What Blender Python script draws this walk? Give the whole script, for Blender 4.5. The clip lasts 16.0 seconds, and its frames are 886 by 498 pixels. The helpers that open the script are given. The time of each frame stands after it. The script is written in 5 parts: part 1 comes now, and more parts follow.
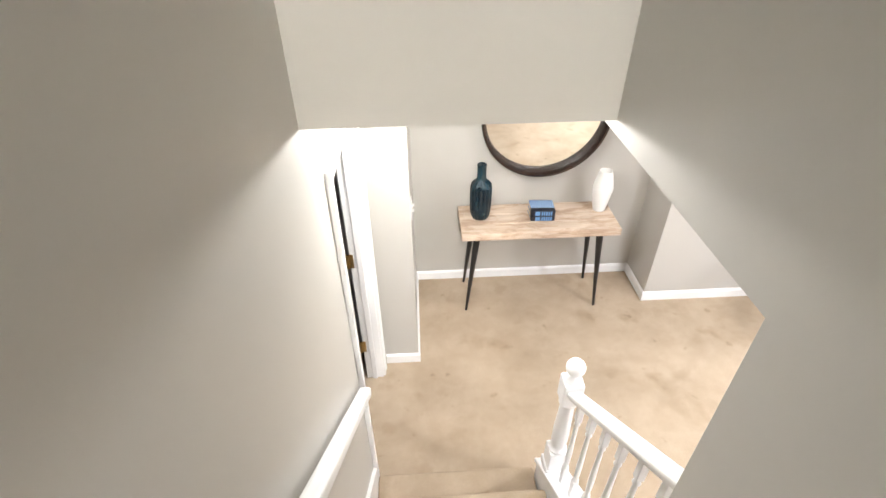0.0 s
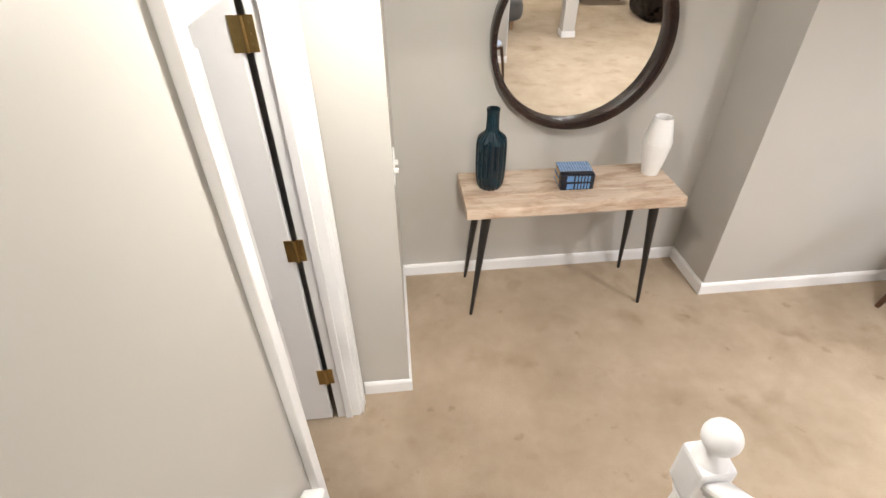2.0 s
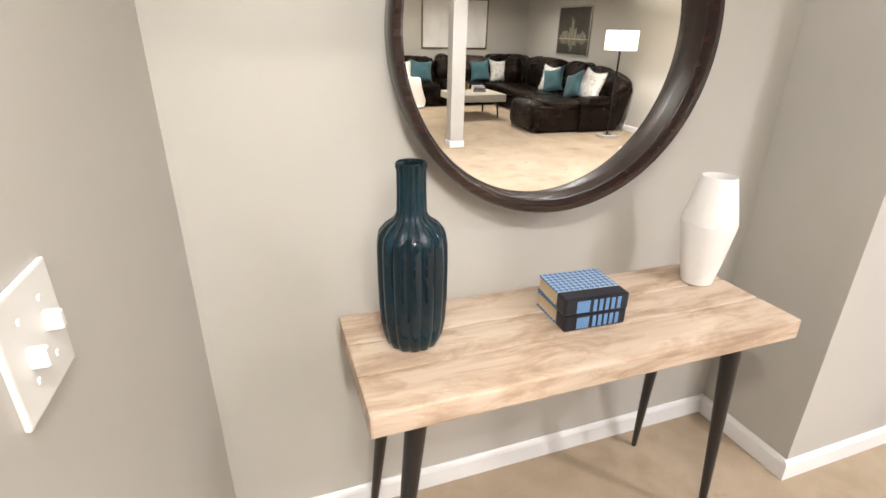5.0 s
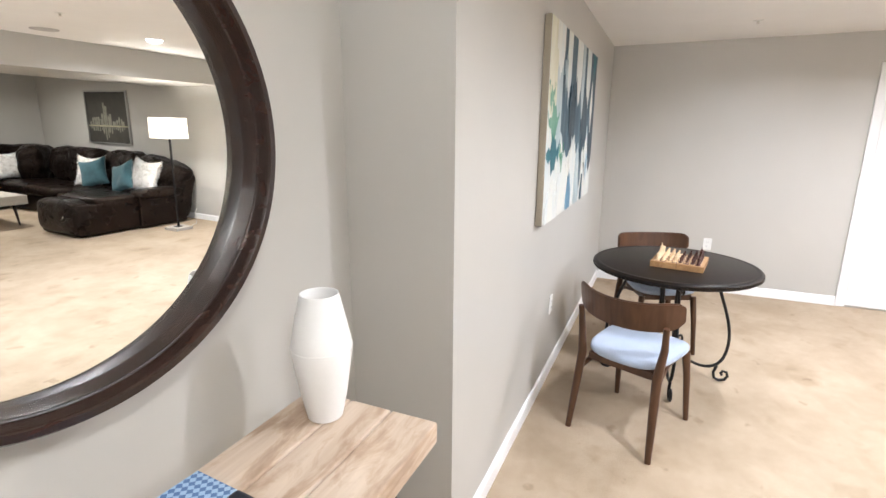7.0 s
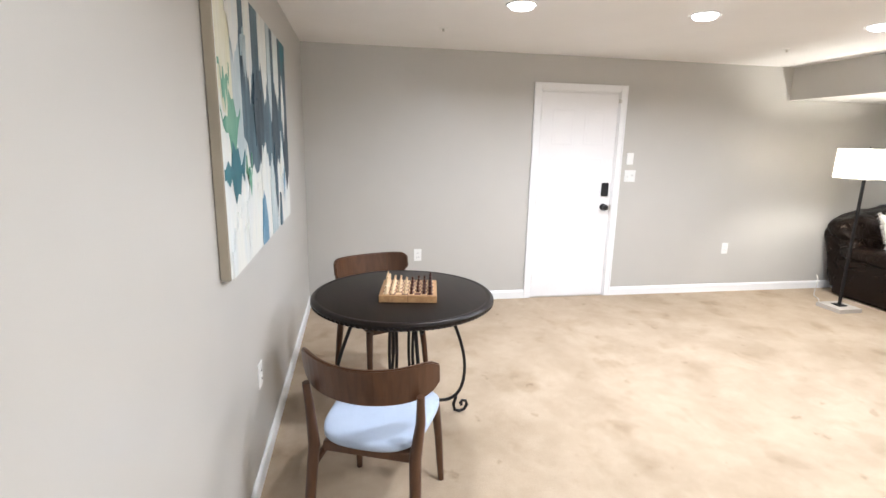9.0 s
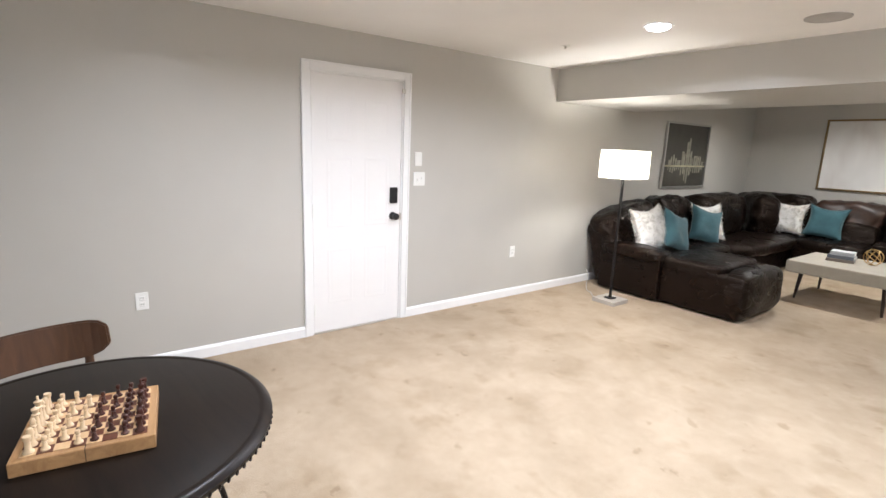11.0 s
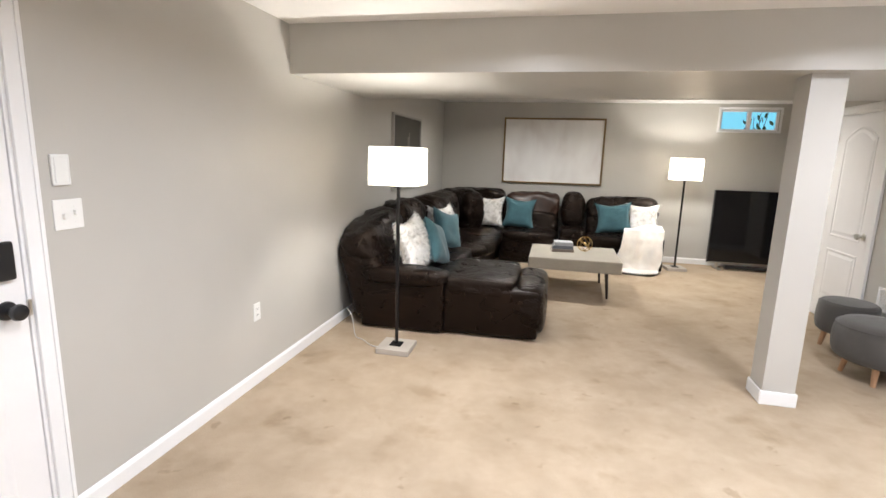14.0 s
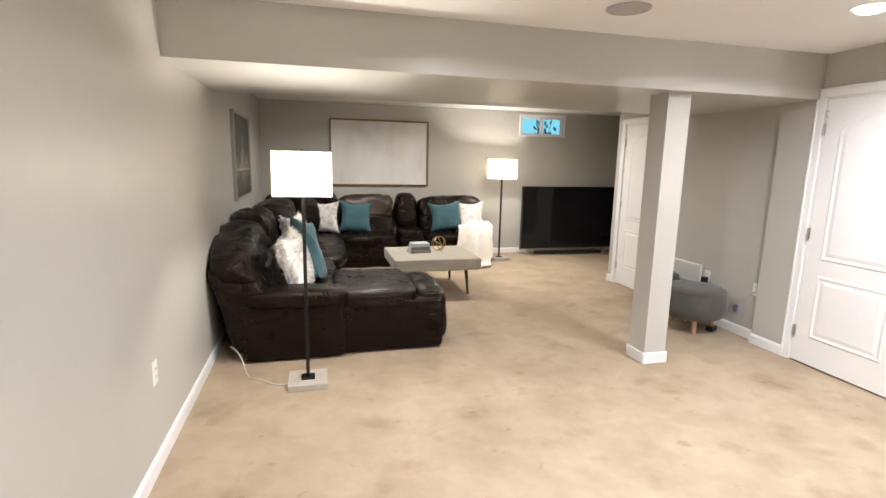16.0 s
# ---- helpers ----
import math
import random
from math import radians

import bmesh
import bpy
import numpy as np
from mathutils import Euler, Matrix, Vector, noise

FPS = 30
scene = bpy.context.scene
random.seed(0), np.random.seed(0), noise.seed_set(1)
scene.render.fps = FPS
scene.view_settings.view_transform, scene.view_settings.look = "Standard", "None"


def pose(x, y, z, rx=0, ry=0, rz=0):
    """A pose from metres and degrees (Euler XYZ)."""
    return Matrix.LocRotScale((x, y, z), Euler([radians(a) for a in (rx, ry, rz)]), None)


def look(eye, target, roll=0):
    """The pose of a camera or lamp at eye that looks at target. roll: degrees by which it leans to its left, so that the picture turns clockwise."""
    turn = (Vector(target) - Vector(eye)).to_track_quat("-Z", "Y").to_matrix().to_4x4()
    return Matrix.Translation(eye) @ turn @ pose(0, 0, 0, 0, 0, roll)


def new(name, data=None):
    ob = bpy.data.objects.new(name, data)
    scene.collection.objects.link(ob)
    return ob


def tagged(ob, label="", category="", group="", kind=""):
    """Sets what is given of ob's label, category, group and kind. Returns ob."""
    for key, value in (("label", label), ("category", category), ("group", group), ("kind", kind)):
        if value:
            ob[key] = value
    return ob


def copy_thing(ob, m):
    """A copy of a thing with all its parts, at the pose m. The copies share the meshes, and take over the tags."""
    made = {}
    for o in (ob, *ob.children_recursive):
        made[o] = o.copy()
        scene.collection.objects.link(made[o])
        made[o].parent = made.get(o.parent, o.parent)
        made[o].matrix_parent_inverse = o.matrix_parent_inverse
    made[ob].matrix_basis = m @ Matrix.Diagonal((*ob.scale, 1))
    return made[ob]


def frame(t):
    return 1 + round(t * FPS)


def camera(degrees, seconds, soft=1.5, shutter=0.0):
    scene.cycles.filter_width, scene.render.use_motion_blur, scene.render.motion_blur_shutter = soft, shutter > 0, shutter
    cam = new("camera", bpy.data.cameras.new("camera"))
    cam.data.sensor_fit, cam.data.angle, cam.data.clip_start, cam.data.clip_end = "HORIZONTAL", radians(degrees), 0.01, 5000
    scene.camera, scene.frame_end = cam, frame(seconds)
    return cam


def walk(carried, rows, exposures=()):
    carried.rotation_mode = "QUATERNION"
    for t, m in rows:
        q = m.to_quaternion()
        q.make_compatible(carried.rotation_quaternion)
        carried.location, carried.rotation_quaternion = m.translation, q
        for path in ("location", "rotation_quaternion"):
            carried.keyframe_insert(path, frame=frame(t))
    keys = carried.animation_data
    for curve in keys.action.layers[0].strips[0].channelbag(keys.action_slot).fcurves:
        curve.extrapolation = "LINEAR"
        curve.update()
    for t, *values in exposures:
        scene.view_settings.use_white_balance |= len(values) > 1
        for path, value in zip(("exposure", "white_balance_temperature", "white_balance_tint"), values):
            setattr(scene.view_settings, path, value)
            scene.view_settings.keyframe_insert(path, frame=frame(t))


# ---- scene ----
cam = camera(83.7, 16.0)
PATH = [
    (0, (-0.085, -0.13, 2.871), (-0.002, 1.469, 1.672), -0.5),
    (0.5, (-0.06, 0.067, 2.709), (0.07, 1.653, 1.497), -0.6),
    (1, (-0.086, 0.279, 2.532), (0.06, 1.862, 1.319), -0.7),
    (1.5, (-0.092, 0.472, 2.368), (0.059, 2.053, 1.153), -0.6),
    (2, (-0.117, 0.676, 2.193), (0.032, 2.257, 0.977), -0.6),
    (2.5, (-0.106, 0.896, 2.016), (0.042, 2.473, 0.796), -0.5),
    (3, (-0.109, 1.09, 1.865), (0.045, 2.675, 0.655), -0.5),
    (3.2, (-0.106, 1.173, 1.825), (0.057, 2.763, 0.622), -0.4),
    (5.3, (0.086, 2.076, 1.486), (0.87, 3.788, 0.811), 0.8),
    (5.5, (0.073, 2.112, 1.515), (0.982, 3.783, 0.896), 0.8),
    (6, (0.071, 2.186, 1.545), (1.349, 3.636, 1.031), 0.4),
    (6.5, (0.165, 2.251, 1.54), (1.747, 3.372, 1.049), 0.2),
    (7, (0.36, 2.289, 1.543), (2.135, 3.083, 1.074), 0.3),
    (7.5, (0.577, 2.334, 1.553), (2.467, 2.805, 1.103), 0.7),
    (8, (0.749, 2.407, 1.552), (2.693, 2.577, 1.114), 1.0),
    (8.5, (0.929, 2.447, 1.537), (2.881, 2.35, 1.11), 1.0),
    (9, (1.129, 2.425, 1.538), (3.053, 2.084, 1.113), 1.2),
    (9.5, (1.337, 2.376, 1.529), (3.209, 1.81, 1.11), 1.4),
    (10, (1.596, 2.326, 1.519), (3.392, 1.549, 1.102), 1.4),
    (10.2, (1.687, 2.3, 1.533), (3.447, 1.444, 1.117), 1.7),
    (12.3, (2.969, 1.765, 1.482), (4.067, 0.14, 1.09), 1.7),
    (12.5, (3.081, 1.692, 1.486), (4.101, 0.017, 1.094), 1.7),
    (13, (3.338, 1.521, 1.503), (4.166, -0.258, 1.117), 1.7),
    (13.5, (3.641, 1.393, 1.515), (4.268, -0.467, 1.134), 1.8),
    (14, (3.911, 1.258, 1.5), (4.336, -0.66, 1.129), 1.7),
    (14.5, (4.188, 1.145, 1.515), (4.403, -0.81, 1.153), 1.7),
    (15, (4.49, 1.143, 1.506), (4.48, -0.825, 1.15), 1.6),
    (15.5, (4.736, 1.118, 1.504), (4.494, -0.836, 1.153), 1.3),
    (16, (4.951, 1.05, 1.509), (4.461, -0.857, 1.16), 1.2),
]
EXPOSURES = [(0.0, 0.50, 6250, 9), (0.5, 0.30, 6280, 9), (1.5, 0.05, 6420, 10), (3.0, -0.07, 6780, 10), (5.5, 0.48, 6420, 10), (7.0, 0.46, 6050, 9), (10.0, 0.17, 5950, 8), (12.5, 0.08, 5950, 9), (16.0, 0.12, 6350, 9)]
walk(cam, [(t, look(eye, target, roll)) for t, eye, target, roll in PATH], EXPOSURES)


# ---- light and exposure ----
world = bpy.data.worlds.new("world")
scene.world = world
world.use_nodes = True
sky = world.node_tree.nodes.new("ShaderNodeTexSky")
sky.sky_type, sky.sun_disc, sky.sun_elevation, sky.sun_rotation = "NISHITA", False, radians(38), radians(200)
world.node_tree.nodes["Background"].inputs[1].default_value = 0.13
world.node_tree.links.new(sky.outputs[0], world.node_tree.nodes["Background"].inputs[0])
scene.view_settings.exposure = 0.0
DOWN_W, FAR_W, LAMP_W = 26.5, 32.0, 48.0
CEIL = 2.34
# last three are unseen, added to brighten the far room and the open door
DOWNLIGHTS = [(4.18, 1.44), (4.12, 0.27), (4.08, -1.0), (2.13, 1.44), (2.13, 0.24), (2.15, -1.06),
              (4.3, -4.95), (2.3, -4.95), (-1.25, 0.85)]


def lamp_disk(name, x, y, z, watts, size, colour=(0.985, 0.97, 1.0), spread=160):
    data = bpy.data.lights.new(name, "AREA")
    data.shape, data.size, data.energy, data.color, data.spread = "DISK", size, watts, colour, radians(spread)
    ob = new(name, data)
    ob.matrix_world = pose(x, y, z)
    return tagged(ob, kind="structure")


def lamp_point(name, x, y, z, watts, radius, colour=(1.0, 0.91, 0.80)):
    data = bpy.data.lights.new(name, "POINT")
    data.energy, data.shadow_soft_size, data.color = watts, radius, colour
    ob = new(name, data)
    ob.location = (x, y, z)
    return tagged(ob, kind="structure")


for lx, ly in DOWNLIGHTS:
    lamp_disk("downlight_beam", lx, ly, CEIL - 0.034, FAR_W if ly < -2 else (9.0 if lx < 0 else DOWN_W * (0.92 if lx > 3 else 1.08)), 0.13, (1.0, 0.94, 0.86) if ly < -2 else (0.985, 0.97, 1.0))
lamp_point("hall_light_glow", 0.1, 1.8, 2.24, 52.0, 0.06, (1.0, 0.965, 0.92))
# unseen light added behind the camera to brighten the header wall
lamp_point("header_fill_glow", 0.03, -4.4, 4.6, 560.0, 0.11, (1.0, 0.95, 0.88))

# ---- materials ----


def nodes_of(name, rough=0.6, metal=0.0, spec=0.5):
    m = bpy.data.materials.new(name)
    m.use_nodes = True
    t = m.node_tree
    b = t.nodes["Principled BSDF"]
    b.inputs["Roughness"].default_value = rough
    b.inputs["Metallic"].default_value = metal
    b.inputs["Specular IOR Level"].default_value = spec
    return m, t, b


def coords(t, scale=(1, 1, 1), rot=(0, 0, 0)):
    c = t.nodes.new("ShaderNodeTexCoord")
    mp = t.nodes.new("ShaderNodeMapping")
    mp.inputs["Scale"].default_value = scale
    mp.inputs["Rotation"].default_value = rot
    t.links.new(c.outputs["Object"], mp.inputs["Vector"])
    return mp.outputs[0]


def noise_of(t, vec, scale, detail=3.0, rough=0.55, distort=0.0):
    n = t.nodes.new("ShaderNodeTexNoise")
    n.inputs["Scale"].default_value, n.inputs["Detail"].default_value = scale, detail
    n.inputs["Roughness"].default_value, n.inputs["Distortion"].default_value = rough, distort
    t.links.new(vec, n.inputs["Vector"])
    return n.outputs["Fac"]


def ramp_of(t, fac, stops):
    r = t.nodes.new("ShaderNodeValToRGB")
    el = r.color_ramp.elements
    while len(el) < len(stops):
        el.new(0.5)
    for e, (p, c) in zip(el, stops):
        e.position, e.color = p, (*c, 1)
    t.links.new(fac, r.inputs["Fac"])
    return r.outputs["Color"]


def mix_of(t, fac, a, b, mode="MIX"):
    n = t.nodes.new("ShaderNodeMix")
    n.data_type, n.blend_type = "RGBA", mode
    for sock, v in ((n.inputs["Factor"], fac), (n.inputs["A"], a), (n.inputs["B"], b)):
        if isinstance(v, (int, float)):
            sock.default_value = v
        elif isinstance(v, tuple):
            sock.default_value = (*v, 1)
        else:
            t.links.new(v, sock)
    return n.outputs["Result"]


def bump_of(t, b, height, strength=0.2, dist=0.002):
    n = t.nodes.new("ShaderNodeBump")
    n.inputs["Strength"].default_value, n.inputs["Distance"].default_value = strength, dist
    t.links.new(height, n.inputs["Height"])
    t.links.new(n.outputs[0], b.inputs["Normal"])


def shade(c, k):
    return tuple(min(1, v * k) for v in c)


def grain_mat(name, colour, rough=0.6, metal=0.0, vary=0.12, small=120, large=4, bump=0.1, dist=0.001, spec=0.5):
    """Plain surface with grain and patchiness at two scales."""
    m, t, b = nodes_of(name, rough, metal, spec)
    v = coords(t)
    big = ramp_of(t, noise_of(t, v, large, 4), [(0.3, shade(colour, 1 - vary)), (0.7, shade(colour, 1 + vary))])
    fine = noise_of(t, v, small, 2)
    c = mix_of(t, 0.25, big, ramp_of(t, fine, [(0.3, shade(colour, 1 - vary)), (0.7, shade(colour, 1 + vary))]))
    t.links.new(c, b.inputs["Base Color"])
    bump_of(t, b, fine, bump, dist)
    return m


def wood_mat(name, dark, light, axis="X", rough=0.45, scale=1.0, spec=0.4, island=0.0):
    m, t, b = nodes_of(name, rough, 0, spec)
    s = {"X": (1.2, 14, 14), "Y": (14, 1.2, 14), "Z": (14, 14, 1.2)}[axis]
    v = coords(t, tuple(k * scale for k in s))
    g = noise_of(t, v, 2.2, 6, 0.6, 0.8)
    col = ramp_of(t, g, [(0.28, dark), (0.5, tuple((p + q) / 2 for p, q in zip(dark, light))), (0.72, light)])
    if island:
        knot = ramp_of(t, noise_of(t, coords(t, (2.4, 6.5, 6.5)), 2.2, 5, 0.62, 0.6), [(0.47, (1, 1, 1)), (0.56, (0.74, 0.64, 0.55)), (0.66, (0.48, 0.37, 0.29))])
        col = mix_of(t, 0.6, col, knot, "MULTIPLY")
        info = t.nodes.new("ShaderNodeObjectInfo")
        tone = ramp_of(t, info.outputs["Random"], [(0.0, (1 - island,) * 3), (1.0, (1.0,) * 3)])
        col = mix_of(t, 1.0, col, tone, "MULTIPLY")
    t.links.new(col, b.inputs["Base Color"])
    bump_of(t, b, g, 0.15, 0.001)
    return m


def glow_mat(name, colour, strength):
    m, t, b = nodes_of(name, 0.8)
    b.inputs["Base Color"].default_value = (*colour, 1)
    b.inputs["Emission Color"].default_value = (*colour, 1)
    b.inputs["Emission Strength"].default_value = strength
    return m


def carpet_mat():
    m, t, b = nodes_of("carpet", 0.95, 0, 0.1)
    v = coords(t)
    pile = noise_of(t, v, 260, 3, 0.7)
    tuft = noise_of(t, v, 55, 4, 0.6)
    nap = noise_of(t, v, 2.6, 4, 0.55, 0.2)
    patch = noise_of(t, v, 0.9, 4, 0.55, 0.6)
    base = ramp_of(t, nap, [(0.32, (0.355, 0.276, 0.195)), (0.62, (0.46, 0.369, 0.272))])
    base = mix_of(t, 0.35, base, ramp_of(t, patch, [(0.35, (0.34, 0.262, 0.182)), (0.65, (0.478, 0.386, 0.288))]))
    stain = ramp_of(t, noise_of(t, coords(t, (1, 1.1, 1)), 2.1, 4, 0.55, 0.2), [(0.58, (1, 1, 1)), (0.67, (0.80, 0.765, 0.71)), (0.75, (0.56, 0.51, 0.44))])
    base = mix_of(t, 0.5, base, stain, "MULTIPLY")
    foot = ramp_of(t, noise_of(t, coords(t, (1.0, 1.1, 1)), 4.2, 3, 0.5, 0.1), [(0.60, (1, 1, 1)), (0.68, (0.80, 0.77, 0.73))])
    base = mix_of(t, 0.45, base, foot, "MULTIPLY")
    mottle = ramp_of(t, noise_of(t, v, 11, 5, 0.65, 0.3), [(0.35, (0.955, 0.95, 0.94)), (0.65, (1.03, 1.03, 1.03))])
    base = mix_of(t, 1.0, base, mottle, "MULTIPLY")
    spots = ramp_of(t, noise_of(t, coords(t, (1.0, 1.1, 1.0)), 6.5, 4, 0.55, 0.15), [(0.655, (1, 1, 1)), (0.70, (0.66, 0.62, 0.57))])
    base = mix_of(t, 0.55, base, spots, "MULTIPLY")
    fine = ramp_of(t, pile, [(0.3, (0.82, 0.82, 0.82)), (0.7, (1.08, 1.08, 1.08))])
    base = mix_of(t, 0.8, base, fine, "MULTIPLY")
    t.links.new(base, b.inputs["Base Color"])
    h = t.nodes.new("ShaderNodeMath")
    h.operation = "ADD"
    t.links.new(pile, h.inputs[0])
    t.links.new(tuft, h.inputs[1])
    bump_of(t, b, h.outputs[0], 0.6, 0.006)
    return m


def wall_mat(name, colour, rough=0.36):
    """Rolled satin paint: faint orange peel, faint patchiness."""
    m, t, b = nodes_of(name, rough, 0, 0.45)
    v = coords(t)
    big = ramp_of(t, noise_of(t, v, 1.3, 3), [(0.3, shade(colour, 0.97)), (0.7, shade(colour, 1.03))])
    t.links.new(big, b.inputs["Base Color"])
    peel = noise_of(t, v, 190, 3, 0.6)
    roll = noise_of(t, v, 14, 3, 0.5)
    h = t.nodes.new("ShaderNodeMath")
    h.operation = "ADD"
    t.links.new(peel, h.inputs[0])
    t.links.new(roll, h.inputs[1])
    bump_of(t, b, h.outputs[0], 0.10, 0.0016)
    return m


def leather_mat(name="dark_leather", creased=True):
    m, t, b = nodes_of(name, 0.34, 0, 0.19)
    b.inputs["Specular Tint"].default_value = (1.0, 0.82, 0.70, 1)
    v = coords(t)
    vor = t.nodes.new("ShaderNodeTexVoronoi")
    vor.inputs["Scale"].default_value = 210
    t.links.new(v, vor.inputs["Vector"])
    crease = noise_of(t, coords(t, (1, 1, 1.5)), 6.5, 3, 0.5, 0.9)
    col = ramp_of(t, noise_of(t, v, 3.2, 5, 0.6, 0.5), [(0.3, (0.0035, 0.0021, 0.0016)), (0.60, (0.0068, 0.0039, 0.0029)), (0.82, (0.019, 0.0098, 0.0065))])
    t.links.new(col, b.inputs["Base Color"])
    t.links.new(ramp_of(t, crease, [(0.3, (0.24, 0.24, 0.24)), (0.7, (0.40, 0.40, 0.40))]), b.inputs["Roughness"])
    b1 = t.nodes.new("ShaderNodeBump")
    b1.inputs["Strength"].default_value, b1.inputs["Distance"].default_value = (0.35 if creased else 0.12), 0.016
    t.links.new(crease, b1.inputs["Height"])
    folds = ramp_of(t, noise_of(t, coords(t, (1, 1, 1.8)), 4.5, 4, 0.6, 1.6), [(0.40, (1, 1, 1)), (0.47, (0.75, 0.75, 0.75)), (0.5, (0, 0, 0)), (0.53, (0.75, 0.75, 0.75)), (0.6, (1, 1, 1))])
    b0 = t.nodes.new("ShaderNodeBump")
    b0.inputs["Strength"].default_value, b0.inputs["Distance"].default_value = (0.40 if creased else 0.0), 0.012
    t.links.new(folds, b0.inputs["Height"])
    t.links.new(b0.outputs[0], b1.inputs["Normal"])
    b2 = t.nodes.new("ShaderNodeBump")
    b2.inputs["Strength"].default_value, b2.inputs["Distance"].default_value = 0.25, 0.001
    t.links.new(vor.outputs["Distance"], b2.inputs["Height"])
    t.links.new(b1.outputs[0], b2.inputs["Normal"])
    t.links.new(b2.outputs[0], b.inputs["Normal"])
    return m


def cloth_mat(name, colour, weave=420, rough=0.9, vary=0.15, bump=0.4):
    m, t, b = nodes_of(name, rough, 0, 0.15)
    v = coords(t)
    w = noise_of(t, v, weave, 2, 0.7)
    col = ramp_of(t, noise_of(t, v, 7, 4), [(0.3, shade(colour, 1 - vary)), (0.7, shade(colour, 1 + vary))])
    col = mix_of(t, 0.7, col, ramp_of(t, w, [(0.3, (0.75, 0.75, 0.75)), (0.7, (1.12, 1.12, 1.12))]), "MULTIPLY")
    t.links.new(col, b.inputs["Base Color"])
    b.inputs["Sheen Weight"].default_value = 0.25
    bump_of(t, b, w, bump, 0.003)
    return m


PAINT = wall_mat("greige_wall_paint", (0.485, 0.470, 0.437))
CEILING = wall_mat("ceiling_paint", (0.85, 0.84, 0.825), 0.7)
TRIM = grain_mat("white_trim_paint", (0.80, 0.80, 0.80), 0.32, vary=0.02, small=60, bump=0.04)
DOORWHITE = grain_mat("white_door_paint", (0.80, 0.79, 0.79), 0.38, vary=0.02, small=60, bump=0.05)
CARPET = carpet_mat()
LEATHER = leather_mat()
TAUT = leather_mat("taut_leather", False)
BLACKMETAL = grain_mat("black_iron", (0.018, 0.017, 0.017), 0.45, 0.6, 0.2, 200, 20, 0.3)
DARKGAP = grain_mat("dark_gap", (0.02, 0.018, 0.016), 0.9)
BRASS = grain_mat("aged_brass", (0.38, 0.26, 0.105), 0.3, 1.0, 0.2, 150, 15, 0.1)
NICKEL = grain_mat("satin_nickel", (0.62, 0.60, 0.56), 0.28, 1.0, 0.08)
PLASTIC = grain_mat("white_plastic", (0.78, 0.78, 0.76), 0.35, vary=0.02)
BLACKPLASTIC = grain_mat("black_plastic", (0.012, 0.012, 0.013), 0.3, vary=0.1)
MIRROR = nodes_of("mirror_glass", 0.0, 1.0)[0]
MIRROR.node_tree.nodes["Principled BSDF"].inputs["Base Color"].default_value = (0.9, 0.91, 0.9, 1)

# ---- mesh helpers ----


def part(name, bm, material, parent=None, label="", smooth=False):
    """Links a bmesh as one mesh object, under a thing where one is given."""
    me = bpy.data.meshes.new(name)
    bm.normal_update()
    bm.to_mesh(me)
    bm.free()
    me.materials.append(material)
    if smooth:
        me.polygons.foreach_set("use_smooth", [True] * len(me.polygons))
        me.set_sharp_from_angle(angle=radians(42))
    ob = new(name, me)
    if parent is not None:
        ob.parent = parent
    if label:
        ob["label"] = label
    return ob


def thing(name, label, category, m=None, group="", kind=""):
    ob = new(name)
    ob.empty_display_size = 0.1
    if m is not None:
        ob.matrix_world = m
    return tagged(ob, label, category, group, kind)


def add_box(bm, x0, x1, y0, y1, z0, z1, bevel=0.0, seg=1):
    r = bmesh.ops.create_cube(bm, size=1)
    vs = r["verts"]
    for v in vs:
        v.co = Vector((x0 + (v.co.x + 0.5) * (x1 - x0), y0 + (v.co.y + 0.5) * (y1 - y0), z0 + (v.co.z + 0.5) * (z1 - z0)))
    if bevel > 0:
        es = {e for v in vs for e in v.link_edges}
        bmesh.ops.bevel(bm, geom=list(es), offset=bevel, segments=seg, affect="EDGES", profile=0.6)
    return bm


def boxes(*specs, bevel=0.0, seg=1):
    bm = bmesh.new()
    for s in specs:
        add_box(bm, *s, bevel=bevel, seg=seg)
    return bm


def lathe(profile, seg=32, bm=None, rib=0.0, ribs=0):
    """Turned body about z; profile: (radius, height) from the bottom up."""
    bm = bm or bmesh.new()
    rows = []
    for r, z in profile:
        row = []
        for i in range(seg):
            a = 2 * math.pi * i / seg
            k = 1 + rib * (abs(math.cos(a * ribs / 2)) - 0.6) if rib else 1
            row.append(bm.verts.new((r * k * math.cos(a), r * k * math.sin(a), z)))
        rows.append(row)
    for p, q in zip(rows, rows[1:]):
        for i in range(seg):
            bm.faces.new((p[i], p[(i + 1) % seg], q[(i + 1) % seg], q[i]))
    if profile[0][0] > 1e-5:
        bm.faces.new(rows[0][::-1])
    if profile[-1][0] > 1e-5:
        bm.faces.new(rows[-1])
    return bm


def tube(points, radius, seg=8, bm=None, taper=None):
    """Round rod along points; taper: radius at each point."""
    bm = bm or bmesh.new()
    pts = [Vector(p) for p in points]
    rows, up = [], None
    for i, p in enumerate(pts):
        d = (pts[min(i + 1, len(pts) - 1)] - pts[max(i - 1, 0)]).normalized()
        if up is None:
            up = d.orthogonal().normalized()
        side = d.cross(up)
        if side.length < 1e-4:
            side = d.orthogonal()
        side.normalize()
        up = side.cross(d).normalized()
        r = taper[i] if taper else radius
        rows.append([bm.verts.new(p + (side * math.cos(a) + up * math.sin(a)) * r) for a in (2 * math.pi * k / seg for k in range(seg))])
    for a, b in zip(rows, rows[1:]):
        for k in range(seg):
            bm.faces.new((a[k], a[(k + 1) % seg], b[(k + 1) % seg], b[k]))
    bm.faces.new(rows[0][::-1])
    bm.faces.new(rows[-1])
    return bm


